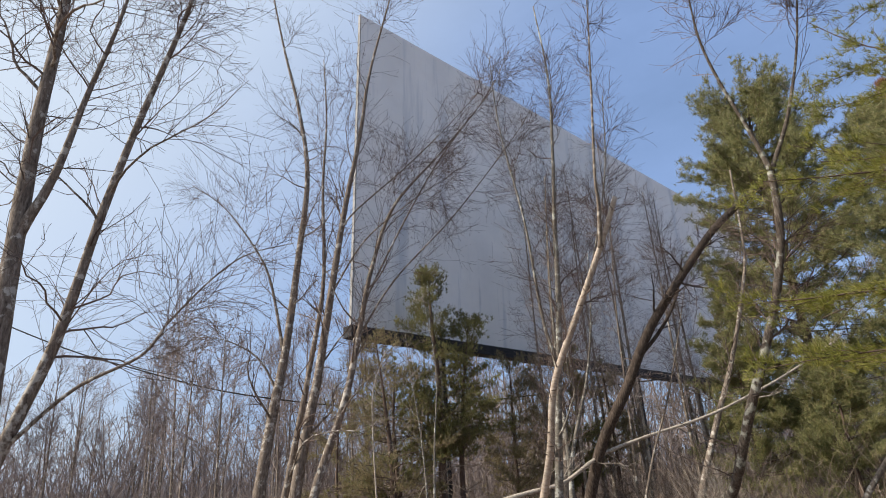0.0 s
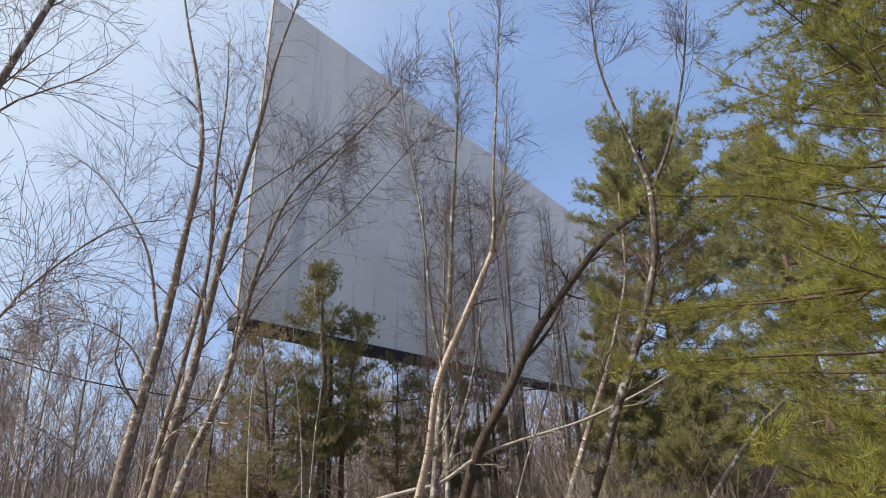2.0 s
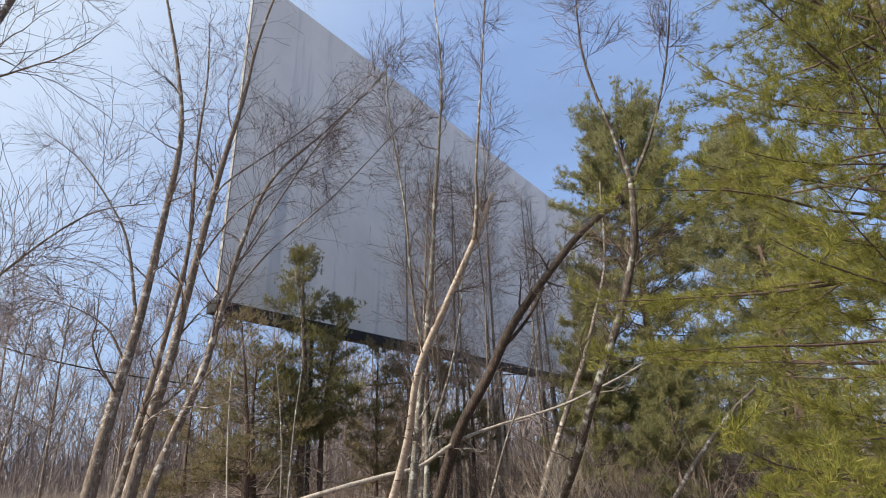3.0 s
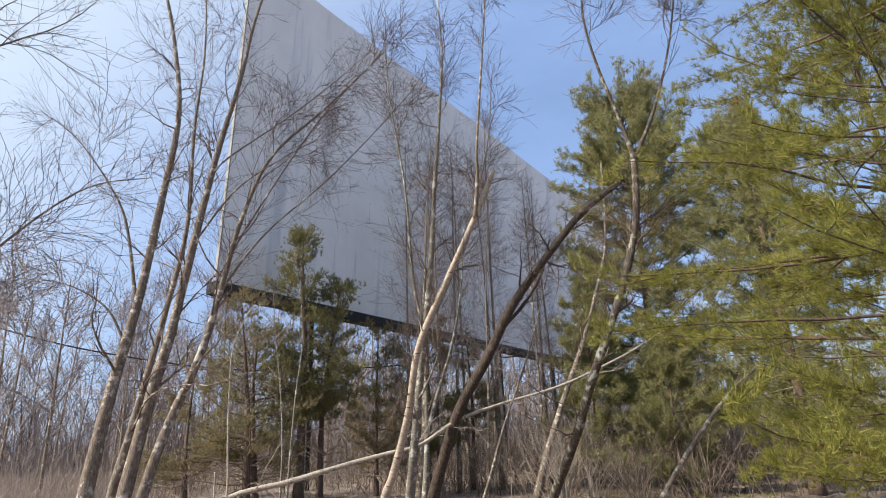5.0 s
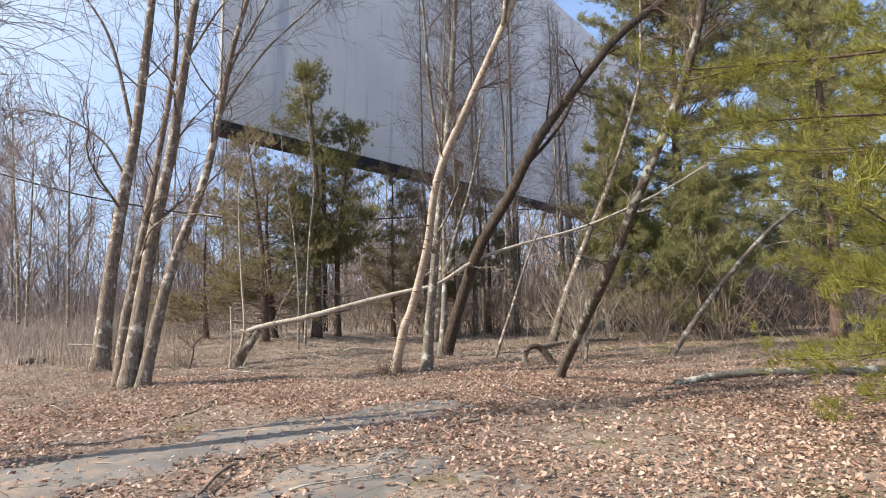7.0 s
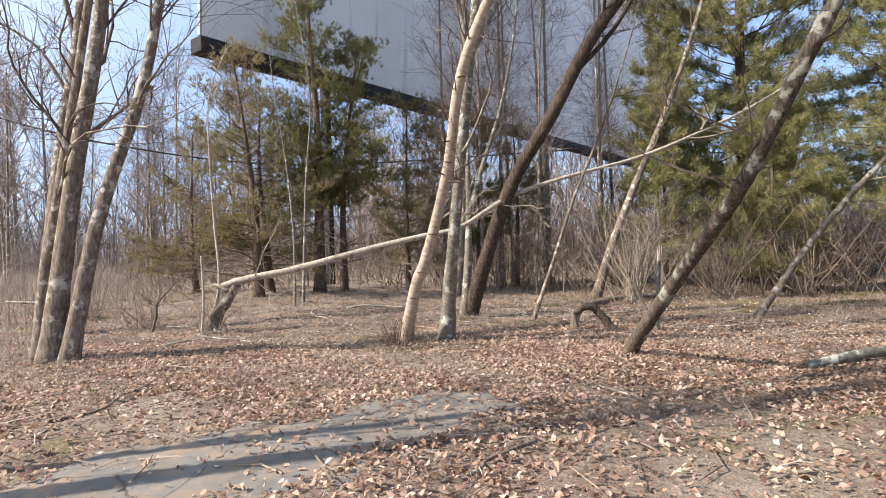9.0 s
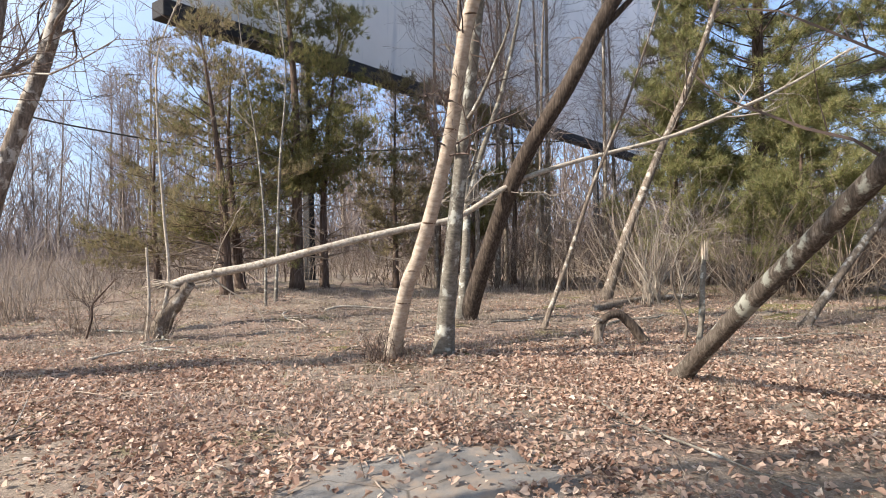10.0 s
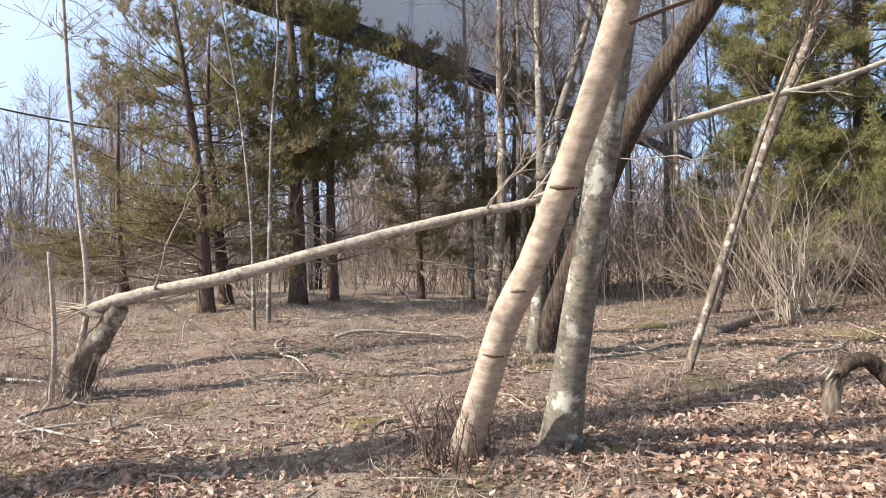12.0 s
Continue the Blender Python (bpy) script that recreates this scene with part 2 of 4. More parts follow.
def tubes(P, R, sides):
    """Tapered tubes along the polylines P (m, k, 3) with radii R (m, k)."""
    P, R = np.asarray(P, float), np.asarray(R, float)
    m, k, _ = P.shape
    T = np.gradient(P, axis=1)
    T /= np.linalg.norm(T, axis=2, keepdims=True) + 1e-9
    ref = np.where(np.abs(T[:, :1, 2:3]) < 0.8, np.array([[[0, 0, 1.0]]]), np.array([[[1.0, 0, 0]]]))
    U = np.cross(T, np.broadcast_to(ref, T.shape))
    U /= np.linalg.norm(U, axis=2, keepdims=True) + 1e-9
    W = np.cross(T, U)
    a = np.arange(sides) * 2 * np.pi / sides
    V = P[:, :, None] + R[:, :, None, None] * (np.cos(a)[:, None] * U[:, :, None] + np.sin(a)[:, None] * W[:, :, None])
    i = np.arange(m)[:, None, None] * k * sides + np.arange(k - 1)[None, :, None] * sides
    s, s2 = np.arange(sides), (np.arange(sides) + 1) % sides
    F = np.stack([i + s, i + s2, i + sides + s2, i + sides + s], -1).reshape(-1, 4)
    return V.reshape(-1, 3), F


def smooth_line(points, count):
    """A Catmull-Rom line through the points, resampled."""
    p = np.array(points, float)
    p = np.vstack([2 * p[0] - p[1], p, 2 * p[-1] - p[-2]])
    u = np.linspace(0, len(p) - 3 - 1e-6, count)
    i, f = u.astype(int), (u % 1)[:, None]
    a, b, c, d = p[i], p[i + 1], p[i + 2], p[i + 3]
    return 0.5 * (2 * b + (c - a) * f + (2 * a - 5 * b + 4 * c - d) * f**2 + (3 * b - a - 3 * c + d) * f**3)


def unit(v):
    return v / (np.linalg.norm(v, axis=-1, keepdims=True) + 1e-9)


def spawn(P, R, n, span, angle, length, k, rise=0.1, ratio=0.5, crook=0.12, tip=0.25, flat=False, taper=0.45):
    """n side branches on each of the lines P: where along, at what angle, how long, bending up by rise and crooked."""
    m, kp, _ = P.shape
    P, R = np.repeat(P, n, 0), np.repeat(R, n, 0)
    M = m * n
    t = rng.uniform(*span, M) * (kp - 1.001)
    i, f = t.astype(int), (t % 1)[:, None]
    r = np.arange(M)
    at, along = P[r, i] * (1 - f) + P[r, i + 1] * f, unit(P[r, i + 1] - P[r, i])
    rad = (R[r, i] * (1 - f[:, 0]) + R[r, i + 1] * f[:, 0]) * ratio * rng.uniform(0.7, 1.15, M)
    side = rng.normal(size=(M, 3))
    if flat:
        side[:, 2] *= 0.25
    side = unit(side - (side * along).sum(1, keepdims=True) * along)
    a = np.radians(rng.uniform(*angle, M))[:, None]
    d = np.cos(a) * along + np.sin(a) * side
    L = rng.uniform(*length, M) * (1 - taper * (t / kp))
    out, w = [at], d
    for _ in range(k - 1):
        w = unit(w + rng.normal(size=(M, 3)) * crook + np.array([0, 0, rise]))
        out.append(out[-1] + w * (L / (k - 1))[:, None])
    return np.stack(out, 1), rad[:, None] * np.linspace(1, tip, k)[None]


def trunk_mesh(name, points, r0, r1, mat, rings=44, sides=14, rough=0.07, flare=1.5, power=1.0):
    line = smooth_line(points, rings)
    u = np.linspace(0, 1, rings)
    rad = r0 + (r1 - r0) * u**power
    h = np.cumsum(np.r_[0, np.linalg.norm(np.diff(line, axis=0), axis=1)])
    rad = rad * (1 + (flare - 1) * np.exp(-h / (2.2 * r0 + 0.02)))
    V, F = tubes(line[None], rad[None], sides)
    C = np.repeat(line, sides, 0)
    seed = float(points[0][0] * 3.1)
    k = np.array([noise.noise(Vector((v[0] * 9 + seed, v[1] * 9, v[2] * 3))) + 0.6 * noise.noise(Vector((v[0] * 30, v[1] * 30 + seed, v[2] * 7))) for v in V])
    V = C + (V - C) * (1 + rough * k)[:, None]
    V = np.vstack([V, line[:1], line[-1:]])
    n, s = len(V) - 2, np.arange(sides)
    s2 = (s + 1) % sides
    top = (rings - 1) * sides
    caps = np.vstack([np.stack([s2, s, np.full(sides, n), np.full(sides, n)], 1), np.stack([top + s, top + s2, np.full(sides, n + 1), np.full(sides, n + 1)], 1)])
    F = np.vstack([F, caps])
    d = bpy.data.meshes.new(name)
    d.from_pydata(V.tolist(), [], [list(dict.fromkeys(f)) for f in F.tolist()])
    d.polygons.foreach_set("use_smooth", [True] * len(d.polygons))
    d.materials.append(mat)
    return d, line, rad


def join(sets):
    V, F, o = [], [], 0
    for v, f in sets:
        V.append(v), F.append(f + o)
        o += len(v)
    return np.vstack(V), np.vstack(F)


def bare_tree(name, label, stems, mat, twig=None, limbs=9, span=(0.35, 0.98), limb_len=(1.2, 2.6), subs=10, twigs=5, angle=(22, 55), rise=0.10, group="", fine=1.25, category="tree"):
    """A leafless tree: each stem is (points, radius at the base, radius at the top)."""
    twig = twig or TWIG
    base = Vector(stems[0][0][0])
    tree = thing(name, base, label, category, group)
    all_sets = []
    shift = np.array(base)
    for points, r0, r1, *own in stems:
        stem_mat = own[0] if own else mat
        d, line, rad = trunk_mesh("trunk", np.array(points, float) - shift, r0, r1, stem_mat, flare=1.35, power=0.75)
        stem = part("trunk", d, tree)
        if name == "birch" and not own:
            for u, half, thick in ((0.13, 1.3, 0.010), (0.21, 1.0, 0.008), (0.33, 1.5, 0.013), (0.45, 1.2, 0.010), (0.58, 1.4, 0.012), (0.74, 1.2, 0.009)):
                i = int(u * 43)
                a = -1.75 + rng.normal() * 0.25 + np.linspace(-half, half, 9)
                sag = 0.35 * rad[i] * np.cos(np.linspace(-1.5, 1.5, 9))
                ring = line[i] + np.stack([np.cos(a) * rad[i] * 0.97, np.sin(a) * rad[i] * 0.97, sag + np.sin(a) * rad[i] * 0.5], 1)
                v, f = tubes(ring[None], (thick * np.sin(np.linspace(0.15, 2.99, 9)))[None], 6)
                part("branch_scar", mesh("branch_scar", v, f, SCAR, True), stem, "dark brown branch scar")
        if not limbs or len(own) > 1:
            continue
        many = limbs if r0 > 0.055 else max(4, int(limbs * 0.6))
        reach = limb_len if r0 > 0.055 else (0.45 * limb_len[0], 0.6 * limb_len[1])
        L, LR = spawn(line[None], rad[None], many, span, angle, reach, 12, rise * 0.6, 0.32, 0.20, 0.12, taper=0.75)
        for one, r in zip(L, LR):
            v, f = tubes(one[None], np.maximum(r, 0.003)[None], 7)
            part("limb", mesh("limb", v, f, stem_mat if r[0] > 0.02 else twig, True), tree)
        A, AR = spawn(L, LR, subs, (0.12, 1.0), (25, 62), (0.16 * limb_len[1], 0.50 * limb_len[1]), 7, rise * 0.2, 0.6, 0.18, taper=0.7)
        AR = np.maximum(AR, 0.0028 * fine)
        B, BR = spawn(A, AR, twigs, (0.15, 1.0), (22, 52), (0.2, 0.8), 5, rise * 0.2, 0.6, 0.13, taper=0.6)
        BR = np.maximum(BR, 0.0017 * fine)
        top, tr = spawn(line[None], rad[None], many * 2, (0.4, 1.0), (30, 75), (0.6, 2.0), 6, rise * 0.4, 0.2, 0.18, taper=0.7)
        tr = np.clip(tr, 0.0045, 0.011)
        C, CR = spawn(top, tr, 4, (0.2, 1.0), (25, 60), (0.2, 0.7), 4, rise * 0.3, 0.6, 0.17)
        all_sets += [tubes(A, AR, 3), tubes(B, BR, 3), tubes(top, tr, 3), tubes(C, np.maximum(CR, 0.0017 * fine), 3)]
    if all_sets:
        v, f = join(all_sets)
        tagged(part("fine_branching", mesh("fine_branching", v, f, twig), tree), kind="stuff")
    return tree


def needles(at, out, count, length, width, spread=0.9, droop=0.0):
    """Bundles of thin needles round the directions out, one triangle each."""
    n = len(at)
    d = unit(out[:, None] + rng.normal(size=(n, count, 3)) * spread + np.array([0, 0, -droop]))
    L = rng.uniform(0.7, 1.15, (n, count, 1)) * length
    w = unit(np.cross(d, rng.normal(size=(n, count, 3)))) * width * 0.5
    o = np.broadcast_to(at[:, None], d.shape) + rng.normal(size=d.shape) * length * 0.08
    V = np.stack([o - w, o + w, o + d * L], 2).reshape(-1, 3)
    return V, np.arange(len(V)).reshape(-1, 3)


# ---- ground ----
def lie(x, y):
    """Height of the ground."""
    x, y = np.asarray(x, float), np.asarray(y, float)
    s = np.clip((3.6 - y) / 4.5, 0, 1)
    h = 0.5 * s * s * (3 - 2 * s)
    near = np.exp(-((y - 7) / 4.0) ** 2 - (x / 5.0) ** 2)
    h = h + (0.035 * np.sin(0.9 * x + 1.1) * np.cos(0.7 * y) + 0.02 * np.sin(2.3 * x + 1.7 * y)) * (1 - 0.8 * near)
    r, q = np.clip((y - 16) / 6, 0, 1), np.clip((3.5 - x) / 4, 0, 1)
    return h + 0.28 * r * r * (3 - 2 * r) * q * q * (3 - 2 * q) * np.clip((34 - y) / 4, 0, 1)


def axis(low, high, step, far):
    mid = np.arange(low, high + 1e-6, step)
    grow = step * np.cumsum(1.35 ** np.arange(1, 40))
    grow = grow[grow < far]
    return np.r_[low - grow[::-1], mid, high + grow]


def asphalt_inside(x, y):
    """How far inside the worn edge of the old paving a place lies."""
    a, b = np.array([-7.0, 4.0]), np.array([1.10, 9.30])
    d = b - a
    u = np.clip(((x - a[0]) * d[0] + (y - a[1]) * d[1]) / (d @ d), 0, 1)
    gap = np.hypot(x - a[0] - u * d[0], y - a[1] - u * d[1])
    wob = 0.16 * np.sin(2.1 * x + 0.7) * np.cos(1.7 * y) + 0.09 * np.sin(5.3 * x + 3.1 * y) + 0.05 * np.sin(11 * x - 7 * y)
    strip = 0.62 + wob - gap
    spot = 0.62 + 2.2 * wob - np.hypot((x - 0.2) * 0.8, y - 6.2)
    return np.maximum(strip, spot)


gx, gy = axis(-12, 18, 0.25, 2500), axis(-4, 32, 0.25, 2500)
X, Y = np.meshgrid(gx, gy)
Z = lie(X, Y)
Z = np.where((np.abs(X) > 20) | (Y > 34) | (Y < -6), np.where(Y < -6, 0.5, 0.0), Z)
rough = rng.normal(size=Z.shape) * 0.018
Z = Z + np.where((X > -12) & (X < 18) & (Y > -4) & (Y < 32), rough, 0)
paved = asphalt_inside(X, Y)
Z = np.where(paved > -0.2, lie(X, Y) - 0.03 * np.clip((paved + 0.1) / 0.15, 0, 1), Z)
ny, nx = X.shape
idx = np.arange(ny * nx).reshape(ny, nx)
quads = np.stack([idx[:-1, :-1], idx[:-1, 1:], idx[1:, 1:], idx[1:, :-1]], -1).reshape(-1, 4)
ground = new("ground", mesh("ground", np.stack([X, Y, Z], -1), quads, GROUND, True))
tagged(ground, "leaf-strewn woodland floor with dry grass and moss", "ground", kind="structure")


def on(x, y, up=0.0):
    return (x, y, float(lie(x, y)) + up)


ax, ay = np.arange(-7.5, 3.0, 0.06), np.arange(3.4, 10.6, 0.06)
AX, AY = np.meshgrid(ax, ay)
inside = asphalt_inside(AX, AY)
AZ = lie(AX, AY) + 0.012 * np.clip(inside / 0.10, -2.5, 1) + 0.004 * rng.normal(size=AX.shape)
ai = np.arange(AX.size).reshape(AX.shape)
aq = np.stack([ai[:-1, :-1], ai[:-1, 1:], ai[1:, 1:], ai[1:, :-1]], -1)[inside[:-1, :-1] > -0.08].reshape(-1, 4)
road = new("road", mesh("road", np.stack([AX, AY, AZ], -1), aq, ASPHALT, True))
tagged(road, "cracked grey asphalt of an overgrown drive half buried in leaves", "road", kind="structure")

# ---- the drive-in screen ----
ANG = radians(46)
along = Vector((math.sin(ANG), math.cos(ANG), 0))
corner = Vector((-3.50, 21.73, 0))
LOW, HIGH, WIDE, LEAN = 7.60, 21.7, 41.0, radians(3.0)


def box(x0, x1, y0, y1, z0, z1, mat, name, bevel=0.0):
    bm = bmesh.new()
    bmesh.ops.create_cube(bm, size=1)
    bmesh.ops.scale(bm, vec=(x1 - x0, y1 - y0, z1 - z0), verts=bm.verts)
    bmesh.ops.translate(bm, vec=((x0 + x1) / 2, (y0 + y1) / 2, (z0 + z1) / 2), verts=bm.verts)
    if bevel:
        bmesh.ops.bevel(bm, geom=bm.edges[:], offset=bevel, segments=1, affect="EDGES")
    d = bpy.data.meshes.new(name)
    bm.to_mesh(d)
    bm.free()
    d.materials.append(mat)
    return d


screen = thing("drive_in_screen", corner, "huge weathered white drive-in cinema screen above a dark beam", "movie screen")
screen.rotation_euler = (0, 0, math.pi / 2 - ANG)
for piece, label in ((box(0.06, WIDE, 0.0, 0.12, 0, HIGH - LOW, SCREEN, "screen_face"), "grey-white painted face with rain streaks"), (box(0.01, 0.06, -0.02, 0.124, 0, HIGH - LOW, TRIM, "edge_trim"), "thin pale edge strip")):
    leaning = part(piece.name, piece, screen, label)
    leaning.location, leaning.rotation_euler = (0, 0, LOW), (LEAN, 0, 0)
for i in range(10):
    a = i * WIDE / 10
    part("beam", box(a + 0.01, a + WIDE / 10 - 0.01, -0.06, 0.5, 7.15, LOW - 0.004, BEAM, "beam", 0.02), screen, "dark weathered bottom beam")
for a in (5.2, 13.5, 21.5, 29.5, 37.5):
    part("post", box(a - 0.12, a + 0.12, 0.55, 0.85, -0.05, HIGH - 0.6, BEAM, "post", 0.02), screen)
    part("brace", box(a - 0.08, a + 0.08, 0.13, 0.55, LOW + 0.3, LOW + 0.55, POST, "brace"), screen)

# ---- overhead cable ----
cl = smooth_line([(-60, 40, 28), (-30.7, 40, 13.9), (-20.5, 40, 10.0), (-12.2, 40, 7.75), (-2, 40, 6.6), (14, 40, 7.4)], 80)
v, f = tubes(cl[None], np.full((1, 80), 0.05), 6)
tagged(new("overhead_cable", mesh("overhead_cable", v, f, CABLE, True)), "slack black overhead cable beyond the trees", "cable")

# ---- bare trees near the path ----
bare_tree("maple_clump", "grey-brown leafless tree clump with three leaning stems", [
    ([(-3.44, 12.85, -0.06), (-3.28, 12.85, 1.17), (-3.03, 12.85, 2.8), (-2.75, 12.85, 4.3), (-2.46, 12.85, 6.35), (-2.17, 12.85, 8.3), (-1.83, 12.85, 10.1), (-1.56, 12.85, 12.0), (-0.98, 12.85, 14.4)], 0.158, 0.02),
    ([(-3.20, 12.78, -0.06), (-2.77, 12.8, 1.93), (-2.20, 12.8, 3.6), (-1.91, 12.8, 4.9), (-1.60, 12.8, 6.5), (-1.03, 12.8, 8.1), (0.18, 12.8, 9.5), (1.64, 12.8, 11.3)], 0.118, 0.010),
    ([(-3.65, 13.0, -0.06), (-3.54, 13.0, 1.18), (-3.37, 13.0, 2.15), (-3.0, 13.0, 4.3), (-2.71, 13.0, 6.4), (-2.76, 13.0, 8.8), (-2.70, 13.0, 10.7), (-2.8, 13.0, 12.6)], 0.105, 0.012),
    ([(-1.98, 12.8, 4.9), (-1.81, 12.8, 5.42), (-1.52, 12.8, 6.27), (-0.07, 12.8, 9.0), (1.43, 12.8, 11.1), (2.1, 12.8, 12.4)], 0.036, 0.007),
    ([(-1.98, 12.8, 4.6), (-1.82, 12.8, 5.1), (-1.04, 12.8, 6.3), (0.39, 12.8, 7.8), (1.97, 12.8, 9.8), (2.6, 12.8, 10.8)], 0.034, 0.006),
    ([(-2.30, 12.82, 7.5), (-1.97, 12.8, 8.0), (-0.73, 12.7, 9.05), (0.28, 12.6, 10.0), (1.23, 12.5, 11.0)], 0.028, 0.006),
    ([(-2.52, 12.85, 6.0), (-1.70, 12.7, 7.24), (-0.54, 12.5, 8.1), (0.45, 12.4, 8.7)], 0.026, 0.005),
], BARK_GREY, limbs=14, span=(0.26, 0.97), limb_len=(1.8, 4.8), subs=10, twigs=5, angle=(28, 62), rise=0.06)
bare_tree("maple", "slender grey leafless tree behind the leaning clump", [
    ([(-5.14, 16.4, -0.06), (-4.97, 16.4, 1.96), (-4.72, 16.4, 3.86), (-4.42, 16.4, 5.74), (-4.16, 16.4, 8.4), (-3.97, 16.4, 11.0), (-4.3, 16.4, 13.4), (-4.9, 16.4, 16.0), (-5.6, 16.4, 19.5)], 0.195, 0.02),
    ([(-4.5, 16.4, 5.6), (-4.96, 16.4, 7.67), (-5.52, 16.4, 8.8), (-6.48, 16.4, 10.1), (-7.5, 16.4, 10.9)], 0.05, 0.008),
    ([(-4.62, 16.4, 4.5), (-5.19, 16.4, 5.43), (-6.16, 16.4, 6.0), (-7.2, 16.4, 6.15)], 0.04, 0.006),
    ([(-5.02, 16.36, 0.58), (-5.4, 16.3, 0.63), (-5.75, 16.28, 0.66)], 0.032, 0.022, BARK_DEAD, "broken"),
], BARK_GREY, limbs=14, span=(0.22, 0.97), limb_len=(1.8, 4.4), rise=0.04, angle=(25, 65))
bare_tree("maple", "brown leafless tree with a thick trunk overhanging the path", [
    ([(-5.45, 7.4, 0.0), (-5.55, 7.4, 2.0), (-5.65, 7.4, 4.0), (-5.72, 7.4, 5.9), (-5.75, 7.4, 7.4), (-5.72, 7.4, 8.8), (-5.71, 7.4, 9.9), (-5.5, 7.4, 12.0)], 0.17, 0.05),
    ([(-5.70, 7.4, 5.4), (-5.35, 7.4, 6.3), (-5.1, 7.4, 7.6), (-4.8, 7.4, 9.0), (-4.6, 7.4, 10.6)], 0.075, 0.015),
], BARK_GREY, limbs=15, span=(0.42, 0.97), limb_len=(2.4, 4.8), angle=(28, 68), rise=0.05)
bare_tree("maple", "grey leafless tree curving upward with long side branches", [
    ([(-6.6, 8.0, -0.05), (-6.2, 8.0, 1.3), (-5.77, 8.0, 2.67), (-5.30, 8.0, 4.1), (-4.96, 8.0, 5.95), (-4.64, 8.0, 7.4), (-4.14, 8.0, 9.3), (-3.9, 8.0, 10.4), (-3.6, 8, 11.9)], 0.12, 0.02),
    ([(-5.77, 8.0, 2.67), (-4.95, 8.0, 3.41), (-4.11, 8.0, 3.81), (-3.78, 8.0, 4.26), (-3.2, 8.0, 4.88), (-2.74, 8.0, 5.19), (-2.1, 8.0, 5.32)], 0.030, 0.006),
], BARK_GREY, limbs=15, span=(0.3, 0.97), limb_len=(2.2, 5.0), rise=0.03, angle=(28, 68))
bare_tree("birch", "leaning pale birch with peeling bark and a snapped top", [
    ([(1.31, 13.25, -0.08), (1.46, 12.68, 0.87), (1.61, 12.38, 1.36), (1.82, 11.78, 2.4), (1.95, 11.19, 3.56), (2.45, 10.61, 4.78), (2.96, 10.22, 5.93), (3.26, 9.99, 6.69)], 0.097, 0.045),
    ([(2.92, 10.25, 5.8), (2.94, 10.0, 6.6), (2.92, 9.87, 7.10), (3.04, 9.6, 8.8), (3.26, 9.6, 10.9), (3.4, 9.6, 12.6)], 0.045, 0.008, BARK_GREY),
], BARK_BIRCH, limbs=8, span=(0.6, 0.97), limb_len=(0.8, 2.0), rise=0.16)
bare_tree("maple", "grey lichen-spotted tree with several upright stems", [
    ([(1.96, 13.22, -0.06), (1.99, 12.88, 0.92), (2.03, 12.6, 1.7), (2.18, 12.15, 3.6), (2.36, 11.93, 5.3), (2.47, 11.8, 7.0), (2.60, 11.65, 8.6), (2.7, 11.5, 10.5), (2.59, 11.5, 12.6)], 0.12, 0.014),
    ([(2.22, 12.05, 4.0), (2.55, 12.05, 4.6), (2.9, 11.95, 5.4), (3.29, 11.83, 6.5), (3.71, 11.7, 8.2), (3.9, 11.6, 10)], 0.05, 0.008),
    ([(2.2, 12.05, 4.0), (2.0, 12.0, 5.1), (1.83, 11.8, 7.1), (1.48, 11.6, 9.3), (1.4, 11.5, 11.2)], 0.045, 0.008),
], BARK_LICHEN, limbs=19, span=(0.25, 0.97), limb_len=(1.2, 3.4), twigs=6, angle=(18, 48), rise=0.12)
bare_tree("black_locust", "dark rough-barked tree leaning far over in an arch", [
    ([(2.95, 16.62, -0.1), (3.22, 16.0, 1.15), (3.62, 15.3, 2.6), (4.25, 14.7, 3.8), (4.79, 14.37, 4.9), (5.34, 14.17, 5.7), (5.98, 14.0, 6.5), (6.85, 13.75, 7.5), (8.01, 13.6, 8.4)], 0.16, 0.08),
    ([(4.5, 14.5, 4.4), (5.2, 14.4, 5.1), (5.75, 14.4, 5.9), (6.1, 14.4, 6.9)], 0.06, 0.02),
], BARK_FURROWED, limbs=6, span=(0.5, 0.98), limb_len=(1.4, 3.4), angle=(30, 75), rise=0.06)
bare_tree("cherry", "dark scaly-barked trunk leaning low over the leaves", [
    ([(4.02, 11.5, -0.10), (3.98, 10.9, 0.36), (3.94, 10.1, 0.95), (3.90, 9.3, 1.52), (3.90, 8.82, 1.92), (3.98, 8.35, 2.58), (4.2, 8.06, 3.28), (4.52, 7.92, 4.1), (4.75, 7.8, 5.0), (4.82, 7.74, 6.0)], 0.088, 0.05),
    ([(4.82, 7.74, 5.9), (4.65, 7.71, 6.56), (4.36, 7.65, 7.45), (4.20, 7.6, 8.28), (4.2, 7.54, 9.5)], 0.042, 0.01),
    ([(4.82, 7.74, 5.9), (5.28, 7.69, 6.81), (5.72, 7.61, 8.11), (6.04, 7.53, 9.6)], 0.038, 0.01),
], BARK_ROUGH, limbs=9, span=(0.66, 0.97), limb_len=(0.9, 2.3), rise=0.10)
bare_tree("maple", "grey leaning tree at the edge of the thicket", [
    ([(6.66, 18.8, -0.08), (7.27, 18.8, 1.6), (8.08, 18.8, 3.4), (8.85, 18.8, 5.0), (9.7, 18.8, 7.2), (10.1, 18.8, 8.7), (10.3, 18.8, 11.6)], 0.13, 0.03),
], BARK_GREY, limbs=12, limb_len=(1.5, 3.2))
